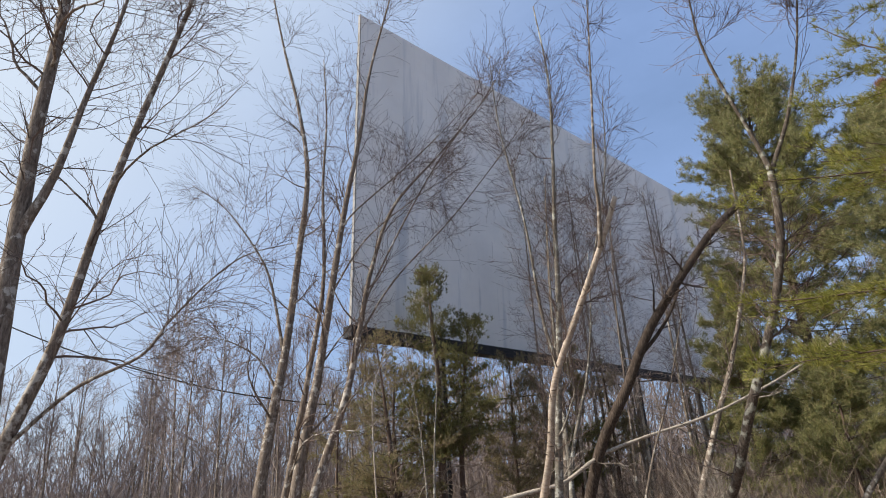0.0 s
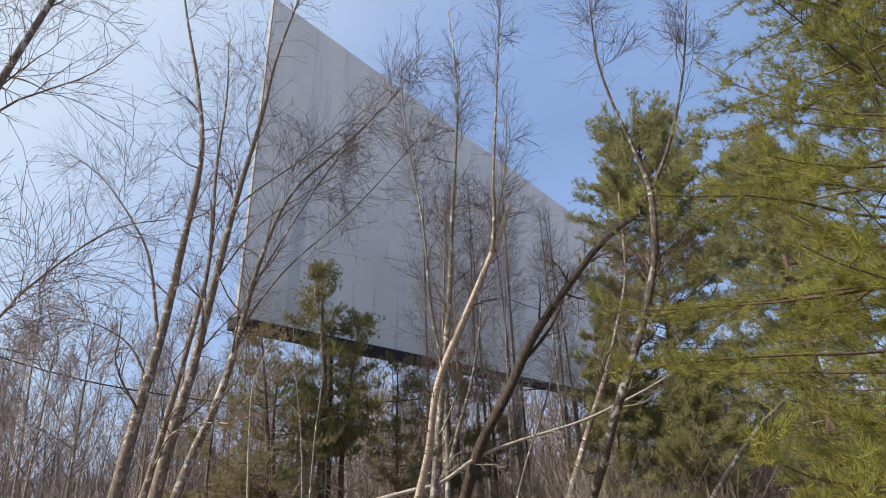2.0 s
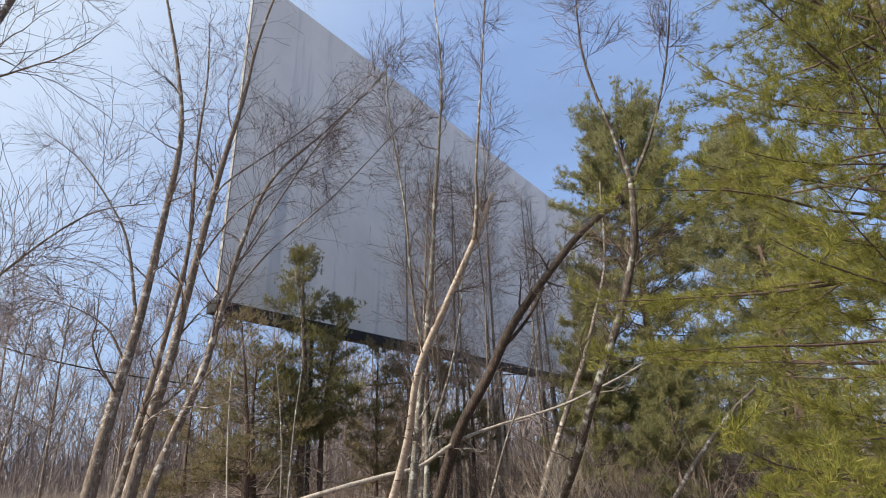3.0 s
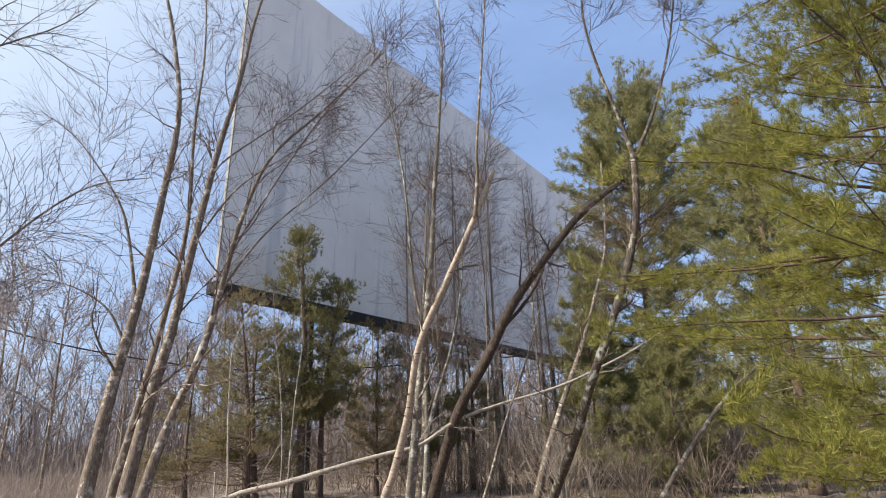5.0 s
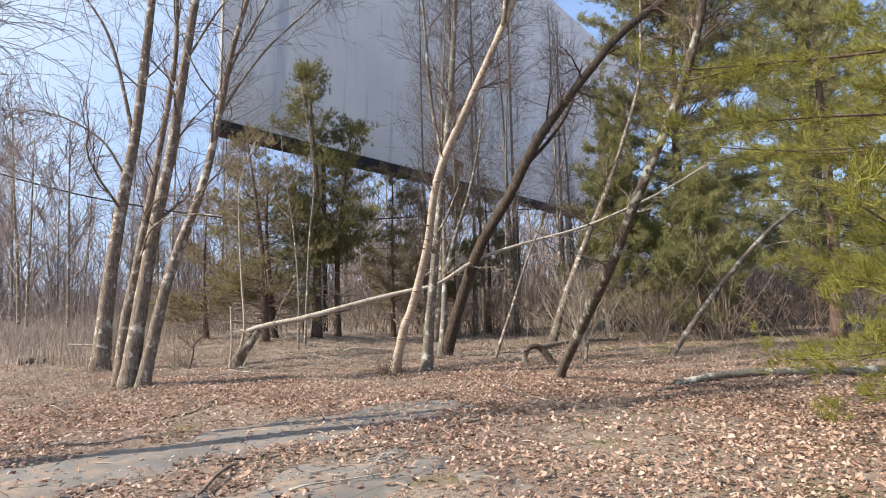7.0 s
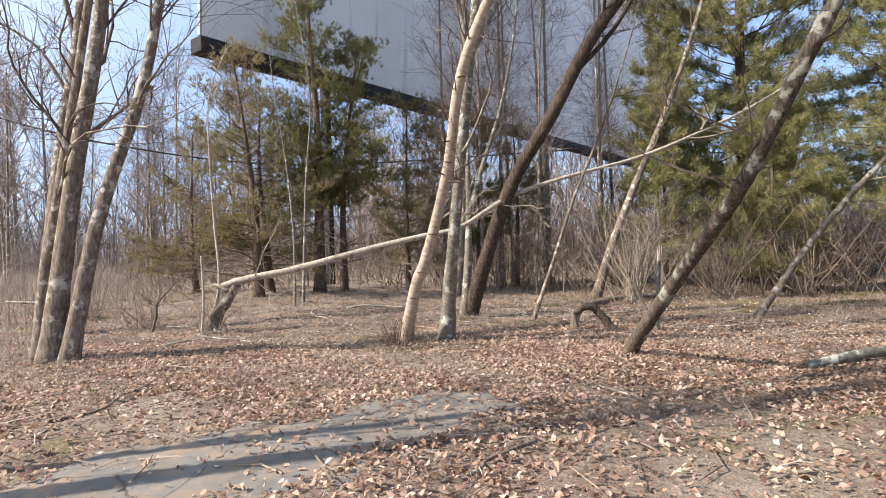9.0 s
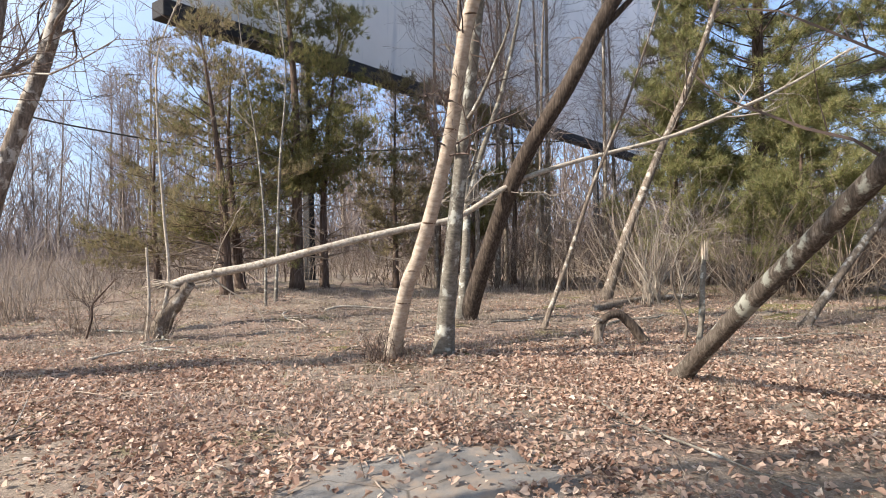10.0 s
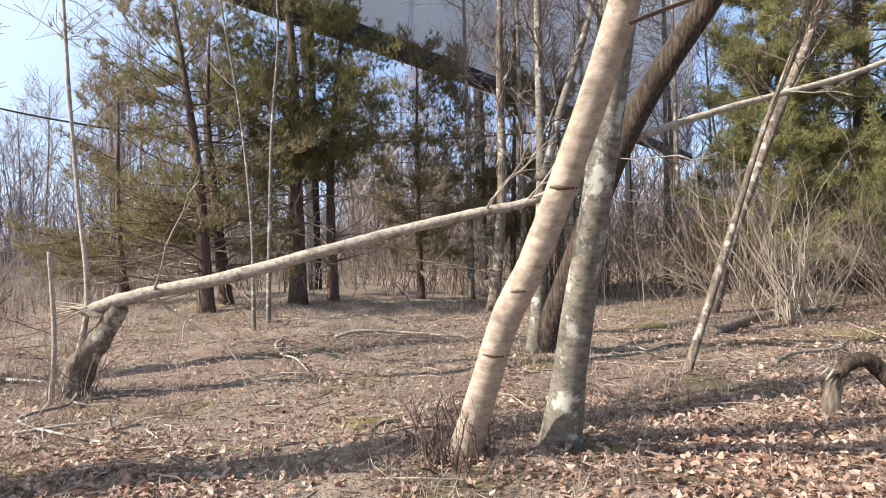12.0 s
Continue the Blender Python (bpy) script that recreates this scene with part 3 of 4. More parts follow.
bare_tree("sapling", "thin leaning grey sapling", [
    ([(3.74, 14.7, -0.05), (4.19, 14.7, 1.10), (4.62, 14.7, 2.26), (5.16, 14.7, 3.45), (5.6, 14.7, 4.6), (6.1, 14.6, 6.2)], 0.046, 0.010),
], BARK_GREY, limbs=7, span=(0.35, 0.97), limb_len=(0.6, 1.8), category="sapling")
bare_tree("sapling", "pale thin sapling beside the broken stump", [
    ([(-2.1, 15.6, -0.05), (-1.85, 15.6, 0.85), (-1.9, 15.6, 2.0), (-1.95, 15.6, 3.2), (-1.93, 15.6, 4.3), (-1.6, 15.6, 5.2)], 0.034, 0.008),
], BARK_DEAD, TWIG_PALE, limbs=7, span=(0.3, 0.97), limb_len=(0.5, 1.2), subs=4, twigs=2, fine=1.3, category="sapling")
bare_tree("sapling", "short broken grey sapling stem", [
    ([(-2.15, 15.5, -0.05), (-2.1, 15.5, 0.6), (-2.12, 15.5, 1.4)], 0.026, 0.018),
], BARK_DEAD, limbs=0, category="sapling")
for pts, r in (([(-0.84, 19.0, 0.0), (-0.82, 19.0, 1.74), (-0.94, 19.0, 3.48), (-1.17, 19.0, 5.2), (-1.3, 19.0, 6.6)], 0.035), ([(-0.68, 19.4, 0.0), (-0.53, 19.4, 3.1), (-0.37, 19.4, 5.4), (-0.75, 19.4, 8.2)], 0.042)):
    bare_tree("sapling", "tall thin pale sapling in front of the junipers", [(pts, r, 0.008)], BARK_LICHEN, TWIG_PALE, limbs=6, span=(0.5, 0.97), limb_len=(0.5, 1.2), subs=4, twigs=3, category="sapling")
bare_tree("maple", "upright grey tree standing behind the birches", [
    ([(3.5, 21.2, -0.05), (3.75, 21.2, 2.3), (3.78, 21.2, 4.6), (3.84, 21.2, 6.4), (4.0, 21.2, 9.4), (4.3, 21.2, 13)], 0.13, 0.02),
], BARK_GREY, limbs=12, span=(0.3, 0.97), limb_len=(1.2, 2.8), rise=0.13)
bare_tree("maple", "forked grey tree close behind the birches", [
    ([(2.86, 16.5, -0.05), (2.96, 16.5, 1.2), (3.0, 16.5, 2.2), (3.02, 16.5, 4.1), (3.05, 16.5, 6.2), (3.2, 16.5, 8.8)], 0.105, 0.015),
    ([(3.0, 16.5, 2.1), (3.26, 16.5, 2.94), (3.75, 16.5, 4.35), (4.1, 16.5, 6.0), (4.3, 16.5, 8.0)], 0.075, 0.012),
], BARK_LICHEN, limbs=11, span=(0.35, 0.97), limb_len=(1.0, 2.4), rise=0.13)
bare_tree("dead_pole", "dead grey trunk leaning into the pines", [
    ([(7.85, 14.2, -0.05), (9.17, 14.3, 1.4), (10.58, 14.3, 2.75), (11.5, 14.3, 3.4)], 0.07, 0.045),
], BARK_GREY, limbs=0, category="dead tree")
for x, y, h, r in ((5.6, 24.2, 14.0, 0.10), (7.4, 24.6, 16.5, 0.11), (8.8, 23.2, 13.0, 0.09), (6.6, 26.6, 16.0, 0.10), (9.9, 25.8, 14.0, 0.10), (4.6, 22.6, 13.5, 0.08), (3.6, 23.8, 14.5, 0.08), (8.2, 27.0, 15.5, 0.10), (11.2, 27.2, 14.5, 0.10), (6.2, 22.4, 12.0, 0.07)):
    dx = float(rng.normal()) * 0.5
    bare_tree("maple", "tall brown leafless tree in the thicket before the screen", [([(x, y, -0.06), (x + dx * 0.3, y, h * 0.3), (x + dx * 0.5, y, h * 0.65), (x + dx, y, h)], r, 0.012)], BARK_GREY, TWIG_HAZY, limbs=20, span=(0.25, 0.98), limb_len=(1.6, 3.8), subs=8, twigs=4, angle=(18, 46), rise=0.12, group="bare trees before the screen", fine=1.9)

# ---- the snapped birch: upright stump and the fallen stem hinged on it ----
snag = thing("fallen_birch", on(-2.12, 15.75), "pale fallen birch hinged on its broken stump", "fallen tree")
o = np.array(on(-2.12, 15.75))
d, _, _ = trunk_mesh("stump", np.array([(-2.14, 15.75, -0.08), (-1.95, 15.68, 0.27), (-1.72, 15.58, 0.58), (-1.52, 15.5, 0.86)]) - o, 0.13, 0.085, BARK_GREY, 24, 14, 0.28, 1.6)
broken = part("stump", d, snag, "rough grey broken stump")
logpts = [(-1.86, 15.5, 0.82), (-1.39, 15.48, 0.95), (-0.53, 15.46, 1.10), (0.42, 15.45, 1.33), (1.28, 15.44, 1.53), (1.97, 15.43, 1.67), (2.65, 15.42, 1.82), (3.53, 15.38, 2.34), (4.6, 15.35, 2.70), (6.3, 15.33, 3.13), (7.67, 15.29, 3.66), (8.66, 15.26, 4.11), (9.76, 15.22, 4.72)]
d, ll, lr = trunk_mesh("stem", np.array(logpts) - o, 0.072, 0.020, BARK_DEAD, 90, 14, 0.16, 0.45)
part("stem", d, snag, "smooth pale fallen stem")
L, LR = spawn(ll[None], lr[None], 12, (0.1, 0.75), (30, 70), (0.5, 1.6), 8, 0.02, 0.25, 0.2)
for one, r in zip(L, LR):
    v, f = tubes(one[None], np.clip(r, 0.006, 0.02)[None], 6)
    part("limb", mesh("limb", v, f, TWIG_PALE, True), snag)
L2, LR2 = spawn(ll[None], lr[None], 9, (0.8, 1.0), (20, 50), (0.8, 1.7), 8, 0.12, 0.6, 0.15)
for one, r in zip(L2, LR2):
    v, f = tubes(one[None], np.clip(r, 0.006, 0.02)[None], 6)
    part("limb", mesh("limb", v, f, TWIG_PALE, True), snag)
A, AR = spawn(np.vstack([L, L2]), np.vstack([LR, LR2]), 6, (0.2, 1.0), (25, 60), (0.2, 0.7), 5, 0.05, 0.6, 0.2)
v, f = tubes(A, np.clip(AR, 0.003, 0.008), 4)
tagged(part("fine_branching", mesh("fine_branching", v, f, TWIG_PALE), snag), kind="stuff")
shards = []
for i in range(14):
    a = rng.uniform(0, 6.28)
    s = np.array([-1.72 + 0.08 * math.cos(a), 15.52 + 0.08 * math.sin(a), 0.78]) - o
    shards.append(np.stack([s, s + [-0.12, 0, 0.08 + 0.02 * rng.normal()], s + [-0.30 - 0.15 * rng.random(), 0.03 * rng.normal(), 0.06 + 0.05 * rng.normal()]]))
for s in shards:
    v, f = tubes(s[None], np.array([[0.016, 0.012, 0.002]]), 4)
    part("splinter", mesh("splinter", v, f, WOODCUT), broken, "torn pale wood fibre")


# ---- evergreens ----
SHOOTS = 10


def evergreen(name, label, points, r0, kind, n_branch, reach, low, tufts, count, length, width, leaf, bark_mat, droop=0.0, rise=0.05, spread=0.9, group="", dead=0, shape=1.0, up=0.0, category="tree", patchy=1.0):
    """A conifer: trunk, whorls of branches that shorten towards the top, and sprays of needles on their side shoots."""
    base = np.array(points[0], float)
    tree = thing(name, base, label, category, group)
    d, line, rad = trunk_mesh("trunk", np.array(points, float) - base, r0, max(0.012, r0 * 0.1), bark_mat, 40, 10, 0.08, 1.35)
    part("trunk", d, tree)
    t = np.sort(low + (0.99 - low) * rng.random(n_branch) ** (1.25 if kind == "loose" else 1.0))
    i = (t * 38.99).astype(int)
    at = line[i] + (line[i + 1] - line[i]) * ((t * 38.99) % 1)[:, None]
    az = rng.uniform(0, 2 * np.pi, n_branch) if kind == "loose" else np.arange(n_branch) * 2.4 + rng.normal(size=n_branch) * 0.3
    frac = (t - low) / (1 - low)
    L = reach * (np.clip(1.0 - frac, 0.05, 1) ** shape * 0.88 + 0.12) * np.minimum(1, 0.5 + frac * 3.0) * rng.uniform(0.6, 1.15, n_branch)
    el = np.radians(rng.normal(4, 12, n_branch) + (22 if kind == "loose" else 40) * frac**2 + up)
    w = np.stack([np.cos(az) * np.cos(el), np.sin(az) * np.cos(el), np.sin(el)], 1)
    out = [at]
    for _ in range(7):
        w = unit(w + rng.normal(size=w.shape) * 0.09 + np.array([0, 0, rise - droop * 0.12]))
        out.append(out[-1] + w * (L / 7)[:, None])
    B = np.stack(out, 1)
    br = np.clip(0.0065 * L[:, None] * np.linspace(1, 0.2, 8), 0.005, 0.5 * r0)
    for one, r in zip(B, br):
        v, f = tubes(one[None], r[None], 5)
        part("branch", mesh("branch", v, f, bark_mat, True), tree)
    A, AR = spawn(B, br, SHOOTS, (0.2, 1.0), (30, 65), (0.22 * reach * 0.4, 0.24 * reach), 5, rise, 0.6, 0.15, 0.3, flat=True)
    v, f = tubes(A, np.clip(AR, 0.003, 0.02), 3)
    tagged(part("fine_branching", mesh("fine_branching", v, f, bark_mat), tree), kind="stuff")
    leafy = rng.random(n_branch) < patchy
    A, B = A[np.repeat(leafy, SHOOTS)], B[leafy]
    lines = np.vstack([A[:, 1:], A[:, 1:], B[:, -4:], B[:, 3:7]] + ([B[:, 1:5]] if kind == "loose" else []))
    size = np.linalg.norm(lines[:, -1] - lines[:, 0], axis=1)
    pick = rng.choice(len(lines), tufts, p=size / size.sum())
    u = rng.uniform(0, 2.999, tufts)
    j, ff = u.astype(int), (u % 1)[:, None]
    p = lines[pick, j] * (1 - ff) + lines[pick, j + 1] * ff
    dirs = unit(lines[pick, j + 1] - lines[pick, j] + np.array([0, 0, 0.15]))
    p = p + rng.normal(size=p.shape) * (0.075 if kind == "loose" else length * 0.35)
    v, f = needles(p, dirs, count, length, width, spread, droop * 0.3)
    tagged(part("crown", mesh("crown", v, f, leaf), tree), kind="stuff")
    if dead:
        D, DR = spawn(line[None], rad[None], dead, (0.08, max(low, 0.35)), (60, 95), (0.6, reach * 0.9), 7, -0.01, 0.18, 0.12)
        D2, DR2 = spawn(D, np.clip(DR, 0.005, 0.02), 5, (0.2, 1), (30, 65), (0.2, 0.8), 5, 0.0, 0.5, 0.2)
        v, f = join([tubes(D, np.clip(DR, 0.006, 0.02), 4), tubes(D2, np.clip(DR2, 0.003, 0.01), 3)])
        tagged(part("dead_branching", mesh("dead_branching", v, f, BRUSH), tree, "bare grey-brown dead lower branches"), kind="stuff")
    return tree


J = dict(kind="loose", count=12, length=0.15, width=0.012, bark_mat=BARK_JUNIPER, spread=0.5, patchy=0.62)
G = "junipers below the screen"
evergreen("juniper", "tall dark green juniper with a ragged top", [on(-0.40, 22.0, -0.05), (-0.36, 22.0, 3.0), (-0.36, 22.0, 5.4), (-0.5, 22.0, 7.8), (-0.52, 22.0, 9.6)], 0.17, n_branch=120, reach=2.2, low=0.22, tufts=4700, leaf=JUNIPER, group=G, dead=34, shape=0.65, **{**J, "patchy": 0.9})
evergreen("juniper", "slim dark juniper with bare lower trunk", [on(0.30, 22.4, -0.05), (0.33, 22.4, 3.0), (0.6, 22.4, 5.5), (0.95, 22.4, 7.9)], 0.12, n_branch=70, reach=2.2, low=0.30, tufts=3200, leaf=JUNIPER, group=G, dead=28, shape=0.6, **{**J, "patchy": 0.85})
evergreen("juniper", "brownish half-bare juniper with crooked trunk", [on(-1.97, 21.0, -0.05), (-2.01, 21.0, 2.4), (-2.19, 21.0, 4.4), (-2.5, 21.0, 6.9)], 0.14, n_branch=70, reach=3.0, low=0.22, tufts=2100, leaf=JUNIPER_DRY, group=G, dead=42, shape=0.6, **J)
evergreen("juniper", "brownish-green juniper with drooping foliage", [on(-1.76, 21.8, -0.05), (-1.89, 21.8, 2.0), (-2.0, 21.8, 4.0), (-1.9, 21.8, 5.9)], 0.13, n_branch=65, reach=2.8, low=0.22, tufts=2300, leaf=JUNIPER, group=G, dead=28, shape=0.5, **J)
evergreen("juniper", "low spreading olive juniper in the thicket", [on(2.4, 24.2, -0.05), (2.4, 24.2, 3.0), (2.5, 24.2, 6.4)], 0.1, n_branch=80, reach=2.4, low=0.2, tufts=2400, leaf=JUNIPER_DRY, group=G, dead=18, shape=0.5, **J)
evergreen("juniper", "dry olive juniper at the field edge", [on(-4.2, 23.5, -0.05), (-4.3, 23.5, 2.2), (-4.2, 23.5, 5.2)], 0.1, n_branch=60, reach=2.6, low=0.18, tufts=1900, leaf=JUNIPER_DRY, group=G, dead=26, shape=0.5, **J)
evergreen("juniper", "small pointed dark juniper before the screen", [on(4.8, 24.4, -0.05), (4.95, 24.4, 3.4), (5.1, 24.4, 6.8)], 0.09, n_branch=60, reach=1.4, low=0.2, tufts=3000, leaf=JUNIPER, group=G, dead=10, shape=0.9, **J)
evergreen("juniper", "dark slender juniper among bare trunks", [on(3.9, 25.3, -0.05), (3.95, 25.3, 3.0), (3.9, 25.3, 6.6)], 0.1, n_branch=60, reach=1.7, low=0.35, tufts=1500, leaf=JUNIPER_DRY, group=G, dead=14, shape=0.7, **J)
evergreen("juniper", "dark juniper with a bare trunk in the thicket", [on(6.4, 25.2, -0.05), (6.5, 25.2, 3.0), (6.4, 25.2, 6.2)], 0.11, n_branch=60, reach=1.9, low=0.34, tufts=1500, leaf=JUNIPER_DRY, group=G, dead=14, shape=0.7, **J)

PN = dict(kind="whorl", bark_mat=BARK_JUNIPER, leaf=NEEDLE_FAR, count=9)
G = "white pines beside the clearing"
PN["patchy"] = 0.92
evergreen("white_pine", "tall broad white pine with dense olive crown", [(14.0, 23.0, -0.05), (13.9, 23.0, 6), (14.0, 23.0, 12), (14.0, 23.0, 16.6)], 0.26, n_branch=240, reach=4.7, low=0.12, tufts=32000, length=0.22, width=0.019, shape=0.22, group=G, dead=14, **PN)
evergreen("white_pine", "shaggy white pine with gaps in its crown", [(19.0, 22.0, -0.05), (19.1, 22.0, 6), (19.0, 22.0, 11), (19.0, 22.0, 15.5)], 0.24, n_branch=130, reach=4.6, low=0.14, tufts=13000, length=0.24, width=0.021, shape=0.5, group=G, dead=10, **PN)
evergreen("white_pine", "white pine with low sweeping boughs", [(14.6, 16.5, -0.05), (14.7, 16.5, 4), (14.6, 16.5, 8.5), (14.6, 16.5, 12)], 0.2, n_branch=110, reach=4.0, low=0.12, tufts=13000, length=0.19, width=0.014, shape=0.5, group=G, dead=8, **PN)
evergreen("white_pine", "young white pine in the thicket", [(10.6, 22.3, -0.05), (10.6, 22.3, 3), (10.7, 22.3, 7.5)], 0.11, n_branch=90, reach=3.0, low=0.12, tufts=10000, length=0.19, width=0.016, shape=0.6, group=G, **PN)
evergreen("white_pine", "young bushy white pine beside the thicket", [(11.6, 18.6, -0.05), (11.6, 18.6, 2), (11.7, 18.6, 5.0)], 0.09, n_branch=70, reach=2.4, low=0.12, tufts=8000, length=0.17, width=0.013, shape=0.6, group=G, **PN)
evergreen("spruce", "narrow rust-brown dying conifer top", [(21.4, 24.0, -0.05), (21.4, 24.0, 8), (21.4, 24.0, 18.6)], 0.18, kind="whorl", n_branch=110, reach=1.7, low=0.45, tufts=4000, count=9, length=0.22, width=0.026, leaf=RUST, bark_mat=BARK_JUNIPER, shape=1.0, group="")
evergreen("white_pine", "white pine reaching soft yellow-green boughs over the path", [(6.9, 5.0, 0.0), (6.95, 5.0, 3), (7.0, 5.0, 6), (7.0, 5.0, 11)], 0.17, kind="whorl", n_branch=170, reach=4.1, low=0.04, tufts=30000, count=12, length=0.125, width=0.007, leaf=NEEDLE, bark_mat=BARK_JUNIPER, shape=0.3, rise=0.02, spread=0.6, group="", up=-3)
evergreen("white_pine", "white pine with long boughs hanging beside the clearing", [(11.8, 9.6, 0.0), (11.8, 9.6, 3), (11.9, 9.6, 6), (11.8, 9.6, 12.5)], 0.18, kind="whorl", n_branch=130, reach=4.3, low=0.07, tufts=15000, count=10, length=0.16, width=0.011, leaf=NEEDLE, bark_mat=BARK_JUNIPER, shape=0.4, rise=0.03, spread=0.75, group="")


# ---- thicket, reeds and far woods ----
def scatter(n, x0, x1, y0, y1):
    x, y = rng.uniform(x0, x1, n), rng.uniform(y0, y1, n)
    return np.stack([x, y, np.where(y < 32, lie(x, y), 0.0)], 1)


def stems(at, height, radius, k=6, lean=0.15, crook=0.1):
    n = len(at)
    h = rng.uniform(0.3, 1.0, n) * height
    w = unit(rng.normal(size=(n, 3)) * lean + np.array([0, 0, 1.0]))
    out = [at - np.array([0, 0, 0.05])]
    for _ in range(k - 1):
        w = unit(w + rng.normal(size=(n, 3)) * crook + np.array([0, 0, 0.05]))
        out.append(out[-1] + w * (h / (k - 1))[:, None])
    return np.stack(out, 1), (radius * rng.uniform(0.5, 1.2, n))[:, None] * np.linspace(1, 0.3, k)[None]


def thicket(name, label, zones, height, radius, mat, side=5, twigs=3):
    sets = []
    for n, x0, x1, y0, y1, hf in zones:
        P, R = stems(scatter(n, x0, x1, y0, y1), height * hf, radius, 6, 0.3, 0.17)
        A, AR = spawn(P, R, side, (0.25, 1.0), (25, 70), (0.3 * hf, 1.1 * hf), 5, 0.03, 0.5, 0.2)
        AR = np.maximum(AR, 0.0035)
        B, BR = spawn(A, AR, twigs, (0.2, 1.0), (25, 65), (0.15, 0.5), 3, 0.02, 0.7, 0.15)
        sets += [tubes(P, R, 3), tubes(A, AR, 3), tubes(B, np.maximum(BR, 0.0028), 3)]
    v, f = join(sets)
    return tagged(new(name, mesh(name, v, f, mat)), label, "brush", kind="stuff")


thicket("brush_thicket", "tangled leafless brown brush under the trees", [
    (300, 5.5, 20, 20.5, 26, 1.1), (180, 1.5, 9, 23.5, 29, 1.1), (110, -9, 1, 24, 30, 0.8), (150, 9.5, 22, 14.5, 19, 1.0), (110, -24, -7, 22, 31, 0.8), (80, 6.5, 12, 17.8, 20.5, 1.0)], 3.0, 0.012, BRUSH, 5, 1)
thicket("dark_thicket", "dense dark brown undergrowth behind the clearing", [
    (420, 4.5, 22, 21.5, 26, 1.0), (520, 3, 30, 26, 34, 1.25), (200, -7, 4, 25, 31, 0.8), (160, 11, 20, 16.5, 21, 0.9)], 3.2, 0.013, BRUSH_DARK, 5, 1)
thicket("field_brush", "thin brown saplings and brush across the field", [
    (760, -50, 12, 36, 50, 1.3), (320, -50, -8, 27, 36, 1.0), (160, 14, 34, 26, 36, 1.3), (620, -75, 5, 48, 64, 1.5)], 3.4, 0.016, TWIG_HAZY, 3, 1)


def blades(at, height, width, bend):
    n = len(at)
    a = rng.uniform(0, 2 * np.pi, n)
    w = np.stack([np.cos(a), np.sin(a), np.zeros(n)], 1) * width / 2
    h = rng.uniform(0.45, 1.0, n)[:, None] * height
    d = np.stack([rng.normal(size=n), rng.normal(size=n), np.zeros(n)], 1) * bend
    up = np.array([0, 0, 1.0])
    m, t = at + h * 0.55 * up + d * h * 0.3, at + h * (up * (1 - 0.3 * np.abs(d).sum(1, keepdims=True)).clip(0.2) + d)
    V = np.stack([at - w, at + w, m + w * 0.7, m - w * 0.7, t], 1)
    q = np.arange(n)[:, None] * 5
    return V.reshape(-1, 3), np.vstack([q + [0, 1, 2], q + [0, 2, 3], q + [3, 2, 4]])


v, f = blades(scatter(26000, -70, 34, 34, 54), 1.3, 0.03, 0.22)
tagged(new("reeds", mesh("reeds", v, f, REED)), "tall tan reeds across the field", "reeds", kind="stuff")
v2, f2 = blades(scatter(7000, -20, -5, 17, 31), 0.9, 0.02, 0.3)
tagged(new("tall_grass", mesh("tall_grass", v2, f2, REED)), "pale dry tall grass at the edge of the field", "grass", kind="stuff")


def far_tree(height, spread):
    base = thing("bare_tree", (0, 0, 0), "grey-brown leafless tree in the wood beyond the field", "tree", "bare trees beyond the field")
    lean = rng.normal(size=2) * 0.05 * height
    d, line, rad = trunk_mesh("trunk", [(0, 0, -0.1), (lean[0] * 0.2, lean[1] * 0.2, height * 0.3), (lean[0] * 0.7, lean[1] * 0.7, height * 0.65), (*lean, height)], height * 0.0085, 0.02, BARK_GREY, 20, 7, 0.05, 1.3)
    part("trunk", d, base)
    L, LR = spawn(line[None], rad[None], 22, (0.28, 0.97), (25, 55), (spread * 0.5, spread), 7, 0.1, 0.5, 0.14)
    A, AR = spawn(L, LR, 6, (0.2, 1.0), (22, 50), (spread * 0.2, spread * 0.5), 4, 0.06, 0.5, 0.15)
    B, BR = spawn(A, AR, 2, (0.2, 1.0), (22, 50), (0.5, 1.3), 3, 0.05, 0.6, 0.1)
    v, f = join([tubes(L, LR.clip(0.016), 3), tubes(A, AR.clip(0.012), 3), tubes(B, BR.clip(0.010), 3)])
    tagged(part("fine_branching", mesh("fine_branching", v, f, TWIG_HAZY), base), kind="stuff")
    return base


kinds = [far_tree(h, s) for h, s in ((13, 4.0), (11, 3.4), (15, 4.4), (9, 2.8))]
spots = [(-38 + 2.0 * i + rng.normal(), rng.uniform(46, 64)) for i in range(24)] + [(-14 + 1.9 * i + rng.normal(), rng.uniform(43, 62)) for i in range(12)] + [(16 + 2.4 * i, rng.uniform(32, 48)) for i in range(9)] + [(1 + 1.5 * i, rng.uniform(44, 54)) for i in range(12)] + [(-44 + 1.7 * i + rng.normal(), rng.uniform(50, 62)) for i in range(24)]
for i, (x, y) in enumerate(spots):
    m = pose(x, y, 0, 0, 0, float(rng.uniform(0, 360)))
    if i < len(kinds):
        kinds[i].matrix_basis = m
    else:
        copy_thing(kinds[i % len(kinds)], m)
for x, y, k, turn in ((-10.2, 27.5, 3, 40), (-12.6, 29.5, 3, 220), (-14.5, 33.0, 1, 10)):
    copy_thing(kinds[k], pose(x, y, 0, 0, 0, turn))
# horizon woods, their haze only in the pale twig colour
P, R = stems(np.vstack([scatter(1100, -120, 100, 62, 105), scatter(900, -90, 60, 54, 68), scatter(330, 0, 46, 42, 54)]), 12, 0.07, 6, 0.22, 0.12)
